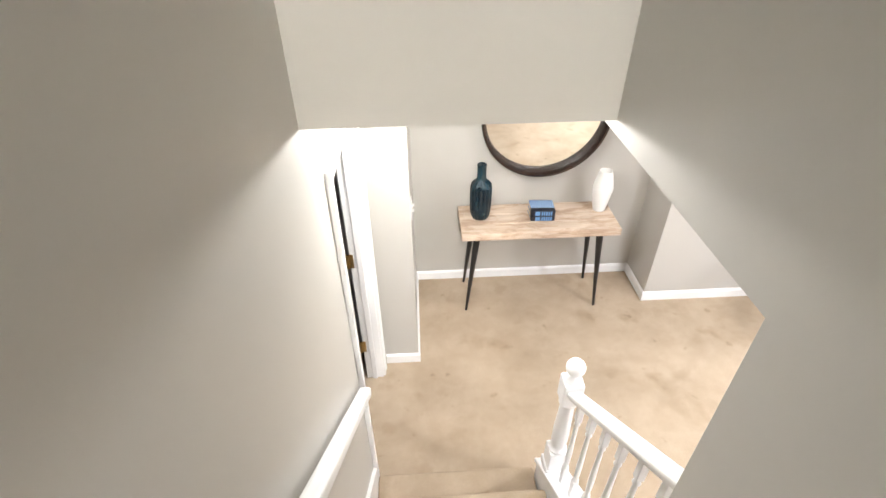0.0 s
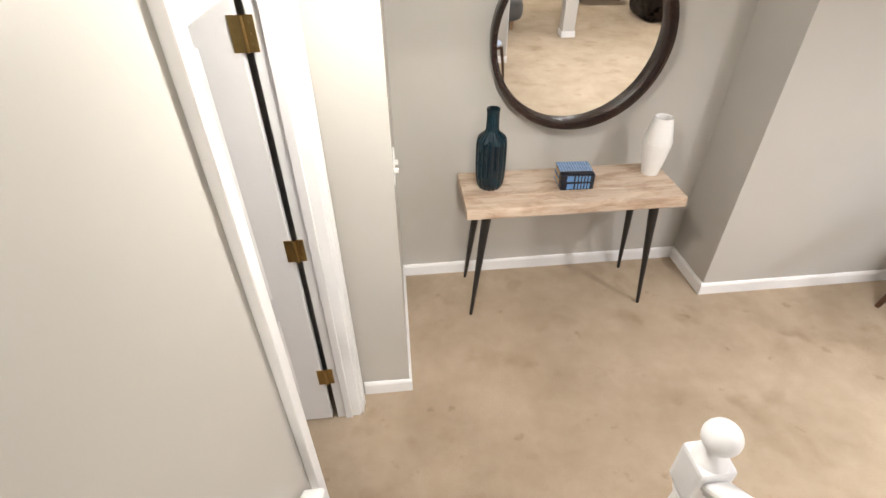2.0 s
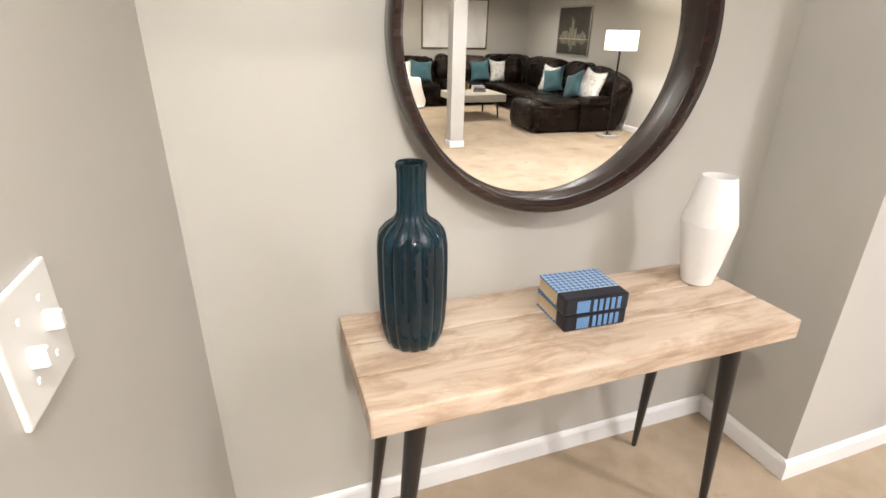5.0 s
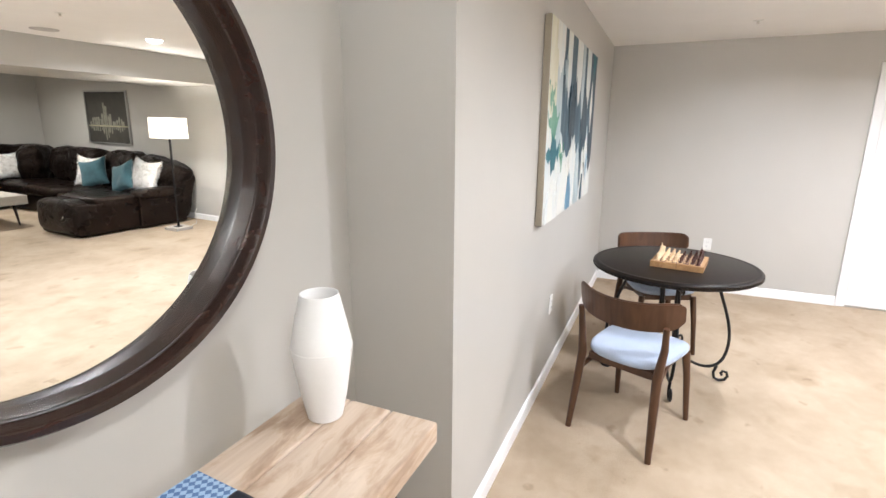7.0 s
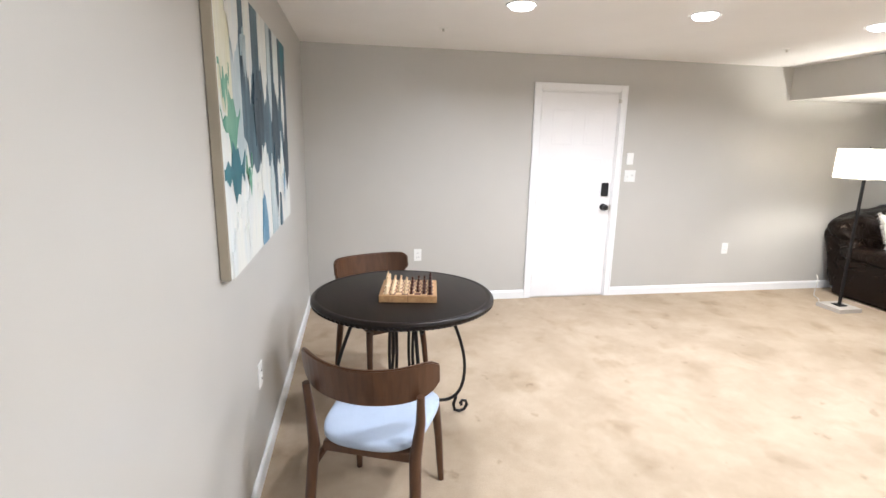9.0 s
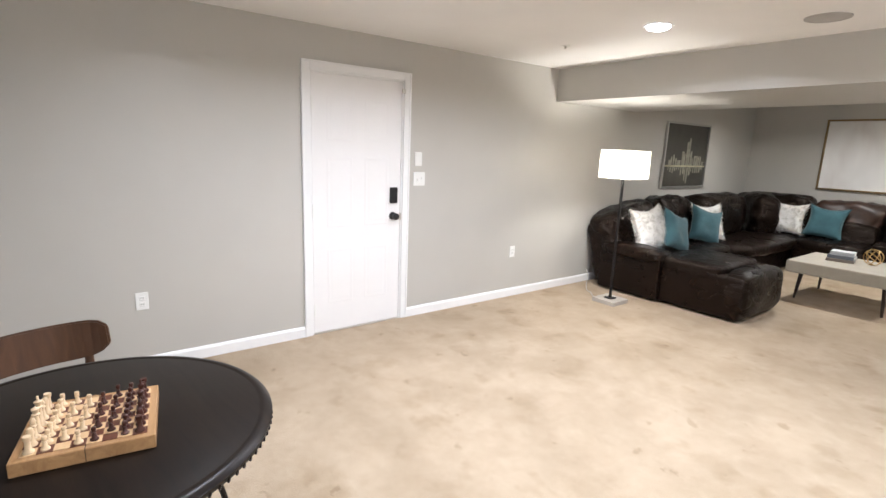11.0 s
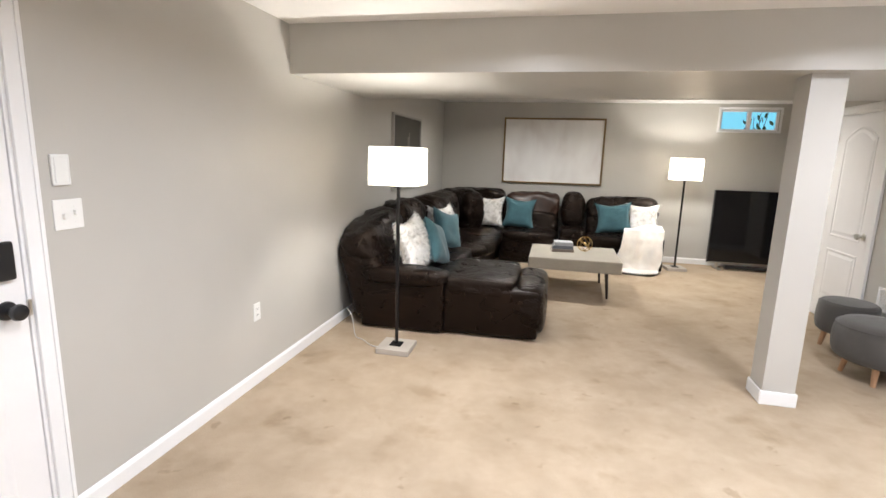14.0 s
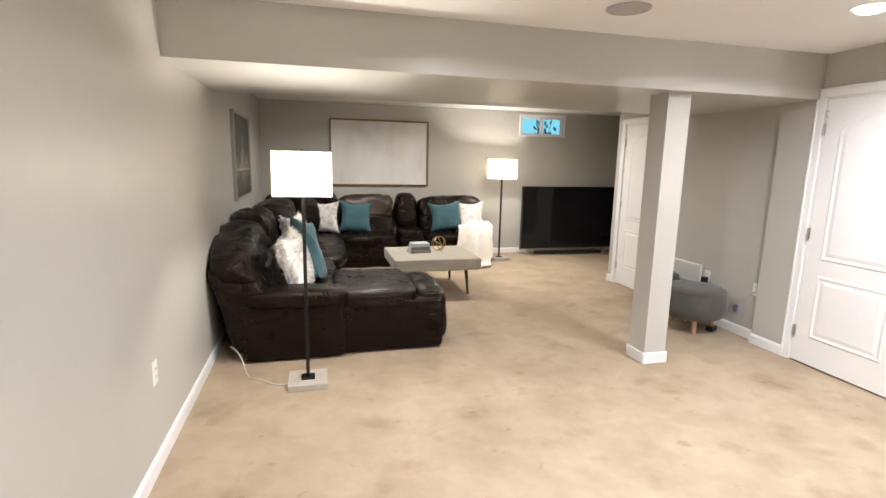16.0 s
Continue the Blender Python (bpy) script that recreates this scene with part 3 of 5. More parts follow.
post = part("newel_post", boxes((NX - 0.045, NX + 0.045, NYY - 0.045, NYY + 0.045, cap_z(NYY + 0.045) - 0.03, 0.58), bevel=0.006, seg=2), TRIM, bal)
bm = lathe([(0.045, 0.58), (0.046, 0.592), (0.037, 0.60), (0.034, 0.62), (0.039, 0.66), (0.040, 0.72), (0.034, 0.90), (0.031, 0.935), (0.040, 0.945), (0.042, 0.953), (0.036, 0.962), (0.036, 0.972)], 24)
bm.transform(Matrix.Translation((NX, NYY, 0)))
part("newel_shaft", bm, TRIM, post, smooth=True)
part("newel_block", boxes((NX - 0.045, NX + 0.045, NYY - 0.045, NYY + 0.045, 0.97, 1.112), bevel=0.012, seg=2), TRIM, post)
bm = lathe([(0.043, 1.111), (0.036, 1.125), (0.023, 1.139), (0.021, 1.148)] + [(0.043 * math.cos(a), 1.190 + 0.043 * math.sin(a)) for a in (radians(d) for d in range(-62, 91, 12))] + [(0.0, 1.233)], 28)
bm.transform(Matrix.Translation((NX, NYY, 0)))
part("newel_ball", bm, TRIM, post, smooth=True)
part("newel_base_trim", boxes((NX - 0.054, NX + 0.054, NYY - 0.054, NYY + 0.054, cap_z(NYY - 0.05) - 0.04, cap_z(NYY - 0.05) + 0.012), bevel=0.004), TRIM, post)
y = NYY - 0.135
while y > RWY + 0.05:
    z0, z1 = cap_z(y) - 0.01, 1.02 + (NYY - 0.03 - y) * SL
    b = part("baluster", boxes((NX - 0.0135, NX + 0.0135, y - 0.0135, y + 0.0135, z0 - 0.02, z0 + 0.14), bevel=0.002), TRIM, bal)
    h = z1 - z0
    bm = lathe([(0.0125, z0 + 0.14), (0.015, z0 + 0.15), (0.009, z0 + 0.165), (0.0115, z0 + 0.2), (0.013, z0 + 0.25), (0.009, z1 - 0.16), (0.008, z1 - 0.135), (0.0145, z1 - 0.125), (0.010, z1 - 0.112), (0.0125, z1 - 0.1)], 12)
    bm.transform(Matrix.Translation((NX, y, 0)))
    part("shaft", bm, TRIM, b, smooth=True)
    part("head", boxes((NX - 0.0135, NX + 0.0135, y - 0.0135, y + 0.0135, z1 - 0.1, z1 + 0.02), bevel=0.002), TRIM, b)
    y -= 0.115

# column under the beam
CX0, CX1, CY0, CY1 = 2.352, 2.538, -2.255, -2.06
structure("column", boxes((CX0, CX1, CY0, CY1, 0, 2.02)), PAINT, "greige painted square column under the beam", "column")
for s in ((CX0 - 0.014, CX1 + 0.014, CY1, CY1 + 0.014, 0, 0.09), (CX0 - 0.014, CX1 + 0.014, CY0 - 0.014, CY0, 0, 0.09), (CX0 - 0.014, CX0, CY0, CY1, 0, 0.09), (CX1, CX1 + 0.014, CY0, CY1, 0, 0.09)):
    structure("column_base", boxes(s, bevel=0.004), TRIM, "white painted column baseboard", "baseboard")

# window in the far wall
x0, x1, z0, z1 = WIN
win = thing("window_1", "small white sliding basement window", "window", kind="structure")
FY = SY - 0.07
for s in ((x0, x1, FY, FY + 0.045, z0, z0 + 0.03), (x0, x1, FY, FY + 0.045, z1 - 0.03, z1), (x0, x0 + 0.03, FY, FY + 0.045, z0 + 0.03, z1 - 0.03), (x1 - 0.03, x1, FY, FY + 0.045, z0 + 0.03, z1 - 0.03),
          ((x0 + x1) / 2 - 0.025, (x0 + x1) / 2 + 0.025, FY, FY + 0.05, z0 + 0.03, z1 - 0.03)):
    part("window_frame", boxes(s, bevel=0.004), TRIM, win)
for s in ((x0 - 0.0, x1 + 0.0, SY - 0.024, SY + 0.012, z0 - 0.02, z0 + 0.004),):
    part("window_sill", boxes(s, bevel=0.003), TRIM, win)
for s in ((x0 - 0.03, x0, SY, SY + 0.012, z0 - 0.02, z1 + 0.03), (x1, x1 + 0.03, SY, SY + 0.012, z0 - 0.02, z1 + 0.03), (x0, x1, SY, SY + 0.012, z1, z1 + 0.03)):
    part("window_casing", boxes(s, bevel=0.003), TRIM, win)
GLASS, gt, gb = nodes_of("window_glass", 0.0)
gb.inputs["Transmission Weight"].default_value, gb.inputs["IOR"].default_value = 1.0, 1.45
for a, b in ((x0 + 0.03, (x0 + x1) / 2 - 0.025), ((x0 + x1) / 2 + 0.025, x1 - 0.03)):
    g = part("pane", boxes((a, b, FY + 0.018, FY + 0.022, z0 + 0.03, z1 - 0.03)), GLASS, win)
    g.visible_shadow = False
LEAF = grain_mat("shrub_leaf", (0.12, 0.22, 0.09), 0.5, vary=0.4)
SOIL = grain_mat("soil", (0.10, 0.075, 0.05), 0.95, vary=0.3)
structure("ground", boxes((-60, 60, -120, SY - 1.2, 1.70, 1.80)), SOIL, "garden soil outside the basement window", "ground")
structure("window_well", boxes((-0.2, 2.8, SY - 1.2, SY - T, 1.5, 1.72)), SOIL, "window well soil", "ground")
FAR = glow_mat("far_blue_haze", (0.10, 0.42, 0.62), 1.0)
HAZE = glow_mat("far_pale_sky", (0.27, 0.72, 0.86), 1.0)
structure("backdrop", boxes((-80, 80, -118.3, -118, -10, 5.4)), FAR, "blue distance beyond the garden", "backdrop")
structure("backdrop_sky", boxes((-80, 80, -119.3, -119, -10, 70)), HAZE, "pale blue sky beyond the garden", "backdrop")
rng = random.Random(4)
shrub = thing("shrub", "leafy green shrub outside the basement window", "shrub")
for s in range(5):
    bx = (1.0, 1.06, 1.12, 0.96, 1.74)[s]
    part("stem", tube([(bx, SY - 0.5, 1.71), (bx + rng.uniform(-0.05, 0.05), SY - 0.48, 1.95), (bx + rng.uniform(-0.1, 0.1), SY - 0.45, 2.2)], 0.004, 5), SOIL, shrub)
leaf_mesh = None
for k in range(34):
    c = Vector((rng.uniform(0.86, 1.22) if k < 26 else rng.uniform(1.7, 1.85), SY - rng.uniform(0.35, 0.55), rng.uniform(1.86, 2.22)))
    m = Matrix.Translation(c) @ Euler((rng.uniform(0.9, 2.2), rng.uniform(-0.6, 0.6), rng.uniform(0, 6))).to_matrix().to_4x4()
    if leaf_mesh is None:
        bm = bmesh.new()
        mid = [bm.verts.new(p) for p in ((0, -0.05, 0), (0, -0.015, -0.004), (0, 0.02, -0.004), (0, 0.055, 0))]
        for sgn in (1, -1):
            ed = [bm.verts.new((sgn * 0.024, -0.015, 0.006)), bm.verts.new((sgn * 0.02, 0.022, 0.006))]
            bm.faces.new((mid[0], ed[0], mid[1]))
            bm.faces.new((mid[1], ed[0], ed[1], mid[2]))
            bm.faces.new((mid[2], ed[1], mid[3]))
        leaf = part("leaf", bm, LEAF, shrub)
        leaf_mesh = leaf.data
    else:
        leaf = new("leaf", leaf_mesh)
        leaf.parent = shrub
    leaf.matrix_basis = m

# ceiling fixtures
LED = glow_mat("led_disc", (1.0, 0.98, 0.95), 9.0)
# fixtures also stand for the three unseen downlights added as fill
for lx, ly in DOWNLIGHTS:
    o = thing("downlight", "white recessed ceiling downlight, switched on", "downlight", pose(lx, ly, CEIL), "ceiling downlights")
    part("trim_ring", lathe([(0.075, 0.0), (0.076, -0.004), (0.092, -0.006), (0.096, -0.002), (0.096, 0.0)], 32), TRIM, o, smooth=True)
    part("lens", lathe([(0.075, 0.0), (0.073, -0.012), (0.062, -0.022), (0.04, -0.029), (0.0, -0.032)], 32), LED, o, "lit opal lens", smooth=True)
GLOBE = glow_mat("globe_glass", (1.0, 0.95, 0.88), 6.0)
# added globe, out of view, holding the light that brightens the header
o = thing("landing_light", "unseen white globe light added to brighten the stair header", "ceiling light", pose(0.03, -4.4, TOP))
part("pan", lathe([(0.09, 0.0), (0.09, -0.02), (0.05, -0.03), (0.05, -0.16), (0.0, -0.16)], 32), TRIM, o)
bm = lathe([(0.05, -0.16), (0.11, -0.20), (0.135, -0.28), (0.11, -0.36), (0.05, -0.405), (0.0, -0.41)], 32)
globe = part("globe", bm, GLOBE, o, "lit white globe", smooth=True)
globe.visible_shadow = False
o = thing("hall_light", "white glass flush-mount ceiling light at the stair foot", "ceiling light", pose(0.1, 1.8, CEIL))
part("pan", lathe([(0.0, -0.02), (0.13, -0.02), (0.14, -0.012), (0.14, 0.0)], 32), TRIM, o, smooth=True)
dome = part("globe", lathe([(0.13, -0.02), (0.145, -0.05), (0.135, -0.10), (0.09, -0.145), (0.03, -0.162), (0.0, -0.163)], 32), GLOBE, o, "lit white glass dome", smooth=True)
dome.visible_shadow = False
for sx, sy in ((4.91, 1.785), (4.92, -1.09), (2.9, -0.45)):
    o = thing("sprinkler_head", "small ceiling sprinkler head with white ring", "sprinkler", pose(sx, sy, CEIL), "ceiling sprinklers")
    part("ring", lathe([(0.034, 0.0), (0.034, -0.003), (0.014, -0.006), (0.0, -0.006)], 20), PLASTIC, o, smooth=True)
    part("stem", lathe([(0.008, -0.006), (0.008, -0.018), (0.004, -0.022), (0.0, -0.022)], 10), NICKEL, o)
    part("deflector", lathe([(0.013, -0.024), (0.013, -0.022), (0.0, -0.022)], 12), NICKEL, o)
GRILLE = grain_mat("speaker_grille", (0.42, 0.41, 0.40), 0.6, vary=0.1, small=600, bump=0.6)
o = thing("ceiling_speaker", "round grey ceiling speaker grille", "speaker", pose(3.30, -1.47, CEIL))
part("rim", lathe([(0.10, 0.0), (0.10, -0.006), (0.115, -0.006), (0.118, 0.0)], 36), GRILLE, o, smooth=True)
part("grille", lathe([(0.10, -0.004), (0.06, -0.008), (0.0, -0.009)], 36), GRILLE, o, smooth=True)

# ---- alcove ----
TABLEWOOD = wood_mat("pale_mango_wood", (0.47, 0.36, 0.27), (0.70, 0.59, 0.475), "X", 0.6, 0.6, 0.25, 0.22)
BLACKLEG = grain_mat("black_leg_paint", (0.012, 0.011, 0.011), 0.35, vary=0.1)
con = thing("console_table", "pale wooden plank console table with black tapered legs", "table")
TX0, TX1, TY0, TY1, TZ = 0.202, 1.372, 2.752, 3.155, 0.824
cuts = [TY0, TY0 + 0.135, TY0 + 0.262, TY1]
for a, b in zip(cuts, cuts[1:]):
    part("plank", boxes((TX0, TX1, a + 0.002, b - 0.002, TZ - 0.058, TZ), bevel=0.006, seg=2), TABLEWOOD, con)
part("apron", boxes((TX0 + 0.05, TX1 - 0.05, TY0 + 0.06, TY1 - 0.04, TZ - 0.075, TZ - 0.058)), TABLEWOOD, con)
for bx, by, tx, ty in ((0.257, 2.847, 0.325, 2.84), (1.325, 2.838, 1.245, 2.835), (0.268, 3.205, 0.325, 3.085), (1.336, 3.188, 1.245, 3.08)):
    part("leg", tube([(bx, by, 0.0), (bx + (tx - bx) * 0.5, by + (ty - by) * 0.5, 0.38), (tx, ty, TZ - 0.07)], 0.02, 14, taper=[0.010, 0.018, 0.027]), BLACKLEG, con, smooth=True)
    part("leg_plate", boxes((tx - 0.045, tx + 0.045, ty - 0.045, ty + 0.045, TZ - 0.08, TZ - 0.074)), BLACKLEG, con)

TEAL_GLAZE, t, b = nodes_of("teal_glaze", 0.03, 0, 0.45)
v = coords(t)
t.links.new(ramp_of(t, noise_of(t, v, 6, 4), [(0.3, (0.0015, 0.008, 0.015)), (0.7, (0.003, 0.022, 0.032))]), b.inputs["Base Color"])
bump_of(t, b, noise_of(t, v, 30, 3), 0.05, 0.002)
va = thing("blue_vase", "tall ribbed dark teal glazed bottle vase on the console", "vase", pose(0.358, 2.988, TZ))
TALL = 0.94
prof = [(0.055, 0.0), (0.064, 0.006), (0.073, 0.03), (0.080, 0.07), (0.083, 0.13), (0.084, 0.21), (0.083, 0.275), (0.078, 0.303), (0.062, 0.323), (0.042, 0.337), (0.035, 0.352), (0.0335, 0.40), (0.0335, 0.45), (0.036, 0.458), (0.035, 0.466)]
part("body", lathe([(r * 0.94, z * TALL) for r, z in prof], 168, None, 0.08, 14), TEAL_GLAZE, va, smooth=True)
part("mouth", lathe([(0.0, 0.36), (0.025, 0.36), (0.028, 0.437), (0.031, 0.4405), (0.0345, 0.438)], 32), TEAL_GLAZE, va, "dark open mouth", smooth=True)
CERAMIC = grain_mat("white_bisque", (0.80, 0.79, 0.77), 0.55, vary=0.03, small=60, bump=0.2)
vw = thing("white_vase", "white ceramic waisted vase on the console", "vase", pose(1.28, 3.03, TZ))
bm = lathe([(r * 1.06, z * 1.03) for r, z in ((0.036, 0.0), (0.042, 0.004), (0.055, 0.07), (0.070, 0.172), (0.0715, 0.19), (0.069, 0.206), (0.058, 0.26), (0.0455, 0.318), (0.0445, 0.322), (0.042, 0.322), (0.040, 0.316), (0.052, 0.262), (0.062, 0.21), (0.0, 0.205))], 64)
part("body", bm, CERAMIC, vw, smooth=True)
bm = tube([(0.0758 * math.cos(2 * math.pi * i / 64), 0.0758 * math.sin(2 * math.pi * i / 64), 0.1957) for i in range(65)], 0.0012, 6)
part("waist_ridge", bm, CERAMIC, vw, smooth=True)

PAGES = grain_mat("book_pages", (0.58, 0.45, 0.28), 0.9, vary=0.15, small=300, bump=0.3)
NAVY = grain_mat("navy_leatherette", (0.006, 0.008, 0.016), 0.38, vary=0.2, small=220, bump=0.2)
SKYLABEL = cloth_mat("sky_blue_label", (0.13, 0.26, 0.48), 500, vary=0.08)
COVER, t, b = nodes_of("blue_patterned_cover", 0.6)
ck = t.nodes.new("ShaderNodeTexChecker")
ck.inputs["Scale"].default_value = 95
ck.inputs["Color1"].default_value, ck.inputs["Color2"].default_value = (0.07, 0.14, 0.29, 1), (0.30, 0.42, 0.58, 1)
t.links.new(coords(t, (1, 1, 0), (0, 0, 0.785)), ck.inputs["Vector"])
t.links.new(ck.outputs[0], b.inputs["Base Color"])


def old_book(z, rz, w, d, h):
    o = thing("book", "blue patterned hardback book with navy spine", "book", pose(0.818, 2.972, z, 0, 0, rz), "books on the console")
    part("page_block", boxes((-w / 2 + 0.004, w / 2 - 0.004, -d / 2 + 0.008, d / 2 - 0.004, 0.004, h - 0.004)), PAGES, o)
    for a in (0.0, h - 0.004):
        part("cover", boxes((-w / 2, w / 2, -d / 2 + 0.045, d / 2, a, a + 0.004), bevel=0.001), COVER, o)
    sp = part("spine", boxes((-w / 2 - 0.0015, w / 2 + 0.0015, -d / 2 - 0.002, -d / 2 + 0.045, -0.0 if a else 0.0, h + 0.0012), bevel=0.006, seg=2), NAVY, o, "navy cloth spine")
    part("spine_label", boxes((-w * 0.32, -w * 0.12, -d / 2 - 0.0035, -d / 2 - 0.001, h * 0.14, h * 0.86)), SKYLABEL, sp)
    for k in range(5):
        px = -w * 0.06 + k * w * 0.095
        part("spine_bar", boxes((px, px + w * 0.055, -d / 2 - 0.0035, -d / 2 - 0.001, h * 0.14, h * 0.86)), SKYLABEL, sp)
    return o


old_book(TZ, -2, 0.176, 0.150, 0.044)
old_book(TZ + 0.0455, -4, 0.178, 0.152, 0.045)

FRAMEWOOD = wood_mat("dark_mirror_wood", (0.009, 0.0045, 0.0035), (0.032, 0.0145, 0.010), "X", 0.22, 1.0, 0.5)
mi = thing("round_mirror", "large round mirror in a deep dark brown wooden frame", "mirror", pose(0.832, AY - 0.010, 1.517, 90.7, 0, -0.75))
bm = lathe([(0.458, 0.0), (0.463, 0.05), (0.466, 0.104), (0.461, 0.111), (0.446, 0.112), (0.441, 0.106), (0.438, 0.082), (0.436, 0.080), (0.432, 0.079), (0.428, 0.046), (0.428, 0.03)], 128)
bm.faces.ensure_lookup_table()
bmesh.ops.delete(bm, geom=[f for f in bm.faces if len(f.verts) > 4], context="FACES")
part("frame", bm, FRAMEWOOD, mi, smooth=True)
part("glass", lathe([(0.430, 0.034), (0.430, 0.040), (0.0, 0.040)], 96), MIRROR, mi, "clear mirror glass")
part("backing", lathe([(0.43, 0.001), (0.43, 0.033), (0.0, 0.033)], 64), FRAMEWOOD, mi)

# ---- chess corner ----
CHAIRWOOD = wood_mat("walnut_chair_wood", (0.048, 0.021, 0.010), (0.092, 0.042, 0.020), "Z", 0.38, 0.8, 0.4)
SEATCLOTH = cloth_mat("pale_blue_seat_cloth", (0.37, 0.435, 0.55), 500, vary=0.06)
TABLETOP = wood_mat("black_brown_table_wood", (0.005, 0.0036, 0.003), (0.014, 0.009, 0.0065), "X", 0.34, 1.0, 0.16)


def band(r, half, z0, z1, thick, cx, n=20, lean=0.0, drop=0.0):
    """Curved wooden back band: an arc round (cx, 0), hollow side to +x."""
    bm = bmesh.new()
    rows = []
    for i in range(n + 1):
        s = -1 + 2 * i / n
        a = half * s
        top = z1 + 0.016 * s * s - 0.03 * abs(s) ** 12
        low = z0 + 0.014 * s * s + 0.045 * abs(s) ** 8
        zc, hh = (top + low) / 2 - drop * s * s, (top - low) / 2
        row = []
        for rr, zz in ((r, -1), (r, 1), (r + thick, 1), (r + thick, -1)):
            z = zc + zz * hh
            x = cx - rr * math.cos(a) - lean * (z - z0)
            row.append(bm.verts.new((x, rr * math.sin(a), z)))
        rows.append(row)
    for p, q in zip(rows, rows[1:]):
        for k in range(4):
            bm.faces.new((p[k], p[(k + 1) % 4], q[(k + 1) % 4], q[k]))
    bm.faces.new(rows[0][::-1])
    bm.faces.new(rows[-1])
    bmesh.ops.recalc_face_normals(bm, faces=bm.faces[:])
    bmesh.ops.bevel(bm, geom=[e for e in bm.edges if e.calc_face_angle(0) > 0.6], offset=0.005, segments=2, affect="EDGES")
    return bm


def chair(label, m):
    """Seat faces +x."""
    c = thing("dining_chair", label, "chair", m, "chairs at the chess table")
    bm = soft_block(-0.22, 0.235, -0.225, 0.225, 0.415, 0.475, 3.6, 12)
    for v in bm.verts:
        k = (v.co.x + 0.22) / 0.455
        v.co.y *= 0.86 + 0.14 * k
        v.co.z += 0.012 * (abs(v.co.y) / 0.22) ** 2
    part("seat", bm, SEATCLOTH, c, "pale blue-grey upholstered seat", smooth=True)
    part("seat_frame", boxes((-0.19, 0.20, -0.17, 0.17, 0.385, 0.425), bevel=0.008, seg=2), CHAIRWOOD, c)
    part("backrest", band(0.31, radians(55), 0.632, 0.778, 0.018, 0.07, lean=0.18, drop=-0.004), CHAIRWOOD, c, "wide curved walnut back band", smooth=False)
    for s in (-1, 1):
        part("rear_leg", tube([(-0.262, 0.217 * s, 0.0), (-0.232, 0.205 * s, 0.22), (-0.205, 0.196 * s, 0.42), (-0.196, 0.212 * s, 0.56), (-0.213, 0.216 * s, 0.672)], 0.017, 10, taper=[0.015, 0.021, 0.023, 0.018, 0.014]), CHAIRWOOD, c, smooth=True)
        part("front_leg", tube([(0.255, 0.2 * s, 0.0), (0.225, 0.190 * s, 0.25), (0.200, 0.178 * s, 0.415)], 0.017, 10, taper=[0.014, 0.018, 0.021]), CHAIRWOOD, c, smooth=True)
        part("side_rail", tube([(-0.215, 0.198 * s, 0.335), (-0.12, 0.178 * s, 0.375), (0.0, 0.16 * s, 0.395)], 0.014, 8), CHAIRWOOD, c, smooth=True)
    return c


CHAIR_A = chair("walnut chair with pale blue seat pulled beside the table", pose(2.960, 2.339, 0, 0, 0, -21.6))
CHAIR_B = copy_thing(CHAIR_A, pose(4.20, 2.275, 0, 0, 0, 203))
CHAIR_B["label"] = "walnut chair with pale blue seat tucked behind the table"
CHAIR_C = copy_thing(CHAIR_A, pose(0.84, -0.40, 0, 0, 0, 60))
CHAIR_C["label"] = "spare walnut chair standing in the nook by the stairs"

TCX, TCY = 3.635, 2.19
rt = thing("round_table", "round dark wooden table on a black wrought iron base", "table", pose(TCX, TCY, 0, 0, 0, 8))
part("tabletop", lathe([(0.0, 0.728), (0.43, 0.728), (0.436, 0.714), (0.462, 0.716), (0.474, 0.728), (0.477, 0.742), (0.468, 0.751), (0.45, 0.754), (0.446, 0.752), (0.44, 0.753), (0.0, 0.753)], 96), TABLETOP, rt, smooth=True)
bm = bmesh.new()
for i in range(104):
    a = 2 * math.pi * i / 104
    r = 0.4705
    bmesh.ops.create_uvsphere(bm, u_segments=6, v_segments=4, radius=1, matrix=Matrix.Translation((r * math.cos(a), r * math.sin(a), 0.728)) @ Matrix.Rotation(a + 0.6, 4, "Z") @ Matrix.Diagonal((0.0052, 0.0135, 0.0095, 1)))
part("rope_edge", bm, TABLETOP, rt, "carved rope edge", smooth=True)
ringpts = [(0.25 * math.cos(2 * math.pi * i / 48), 0.25 * math.sin(2 * math.pi * i / 48), 0.716) for i in range(49)]
part("top_ring", tube(ringpts, 0.009, 8), BLACKMETAL, rt, smooth=True)
ringpts = [(0.10 * math.cos(2 * math.pi * i / 32), 0.10 * math.sin(2 * math.pi * i / 32), 0.16) for i in range(33)]
part("low_ring", tube(ringpts, 0.008, 8), BLACKMETAL, rt, smooth=True)
for k in range(2):
    part("cross_bar", boxes((-0.31, 0.31, -0.010, 0.010, 0.716, 0.728) if k == 0 else (-0.010, 0.010, -0.31, 0.31, 0.7155, 0.7275)), BLACKMETAL, rt)
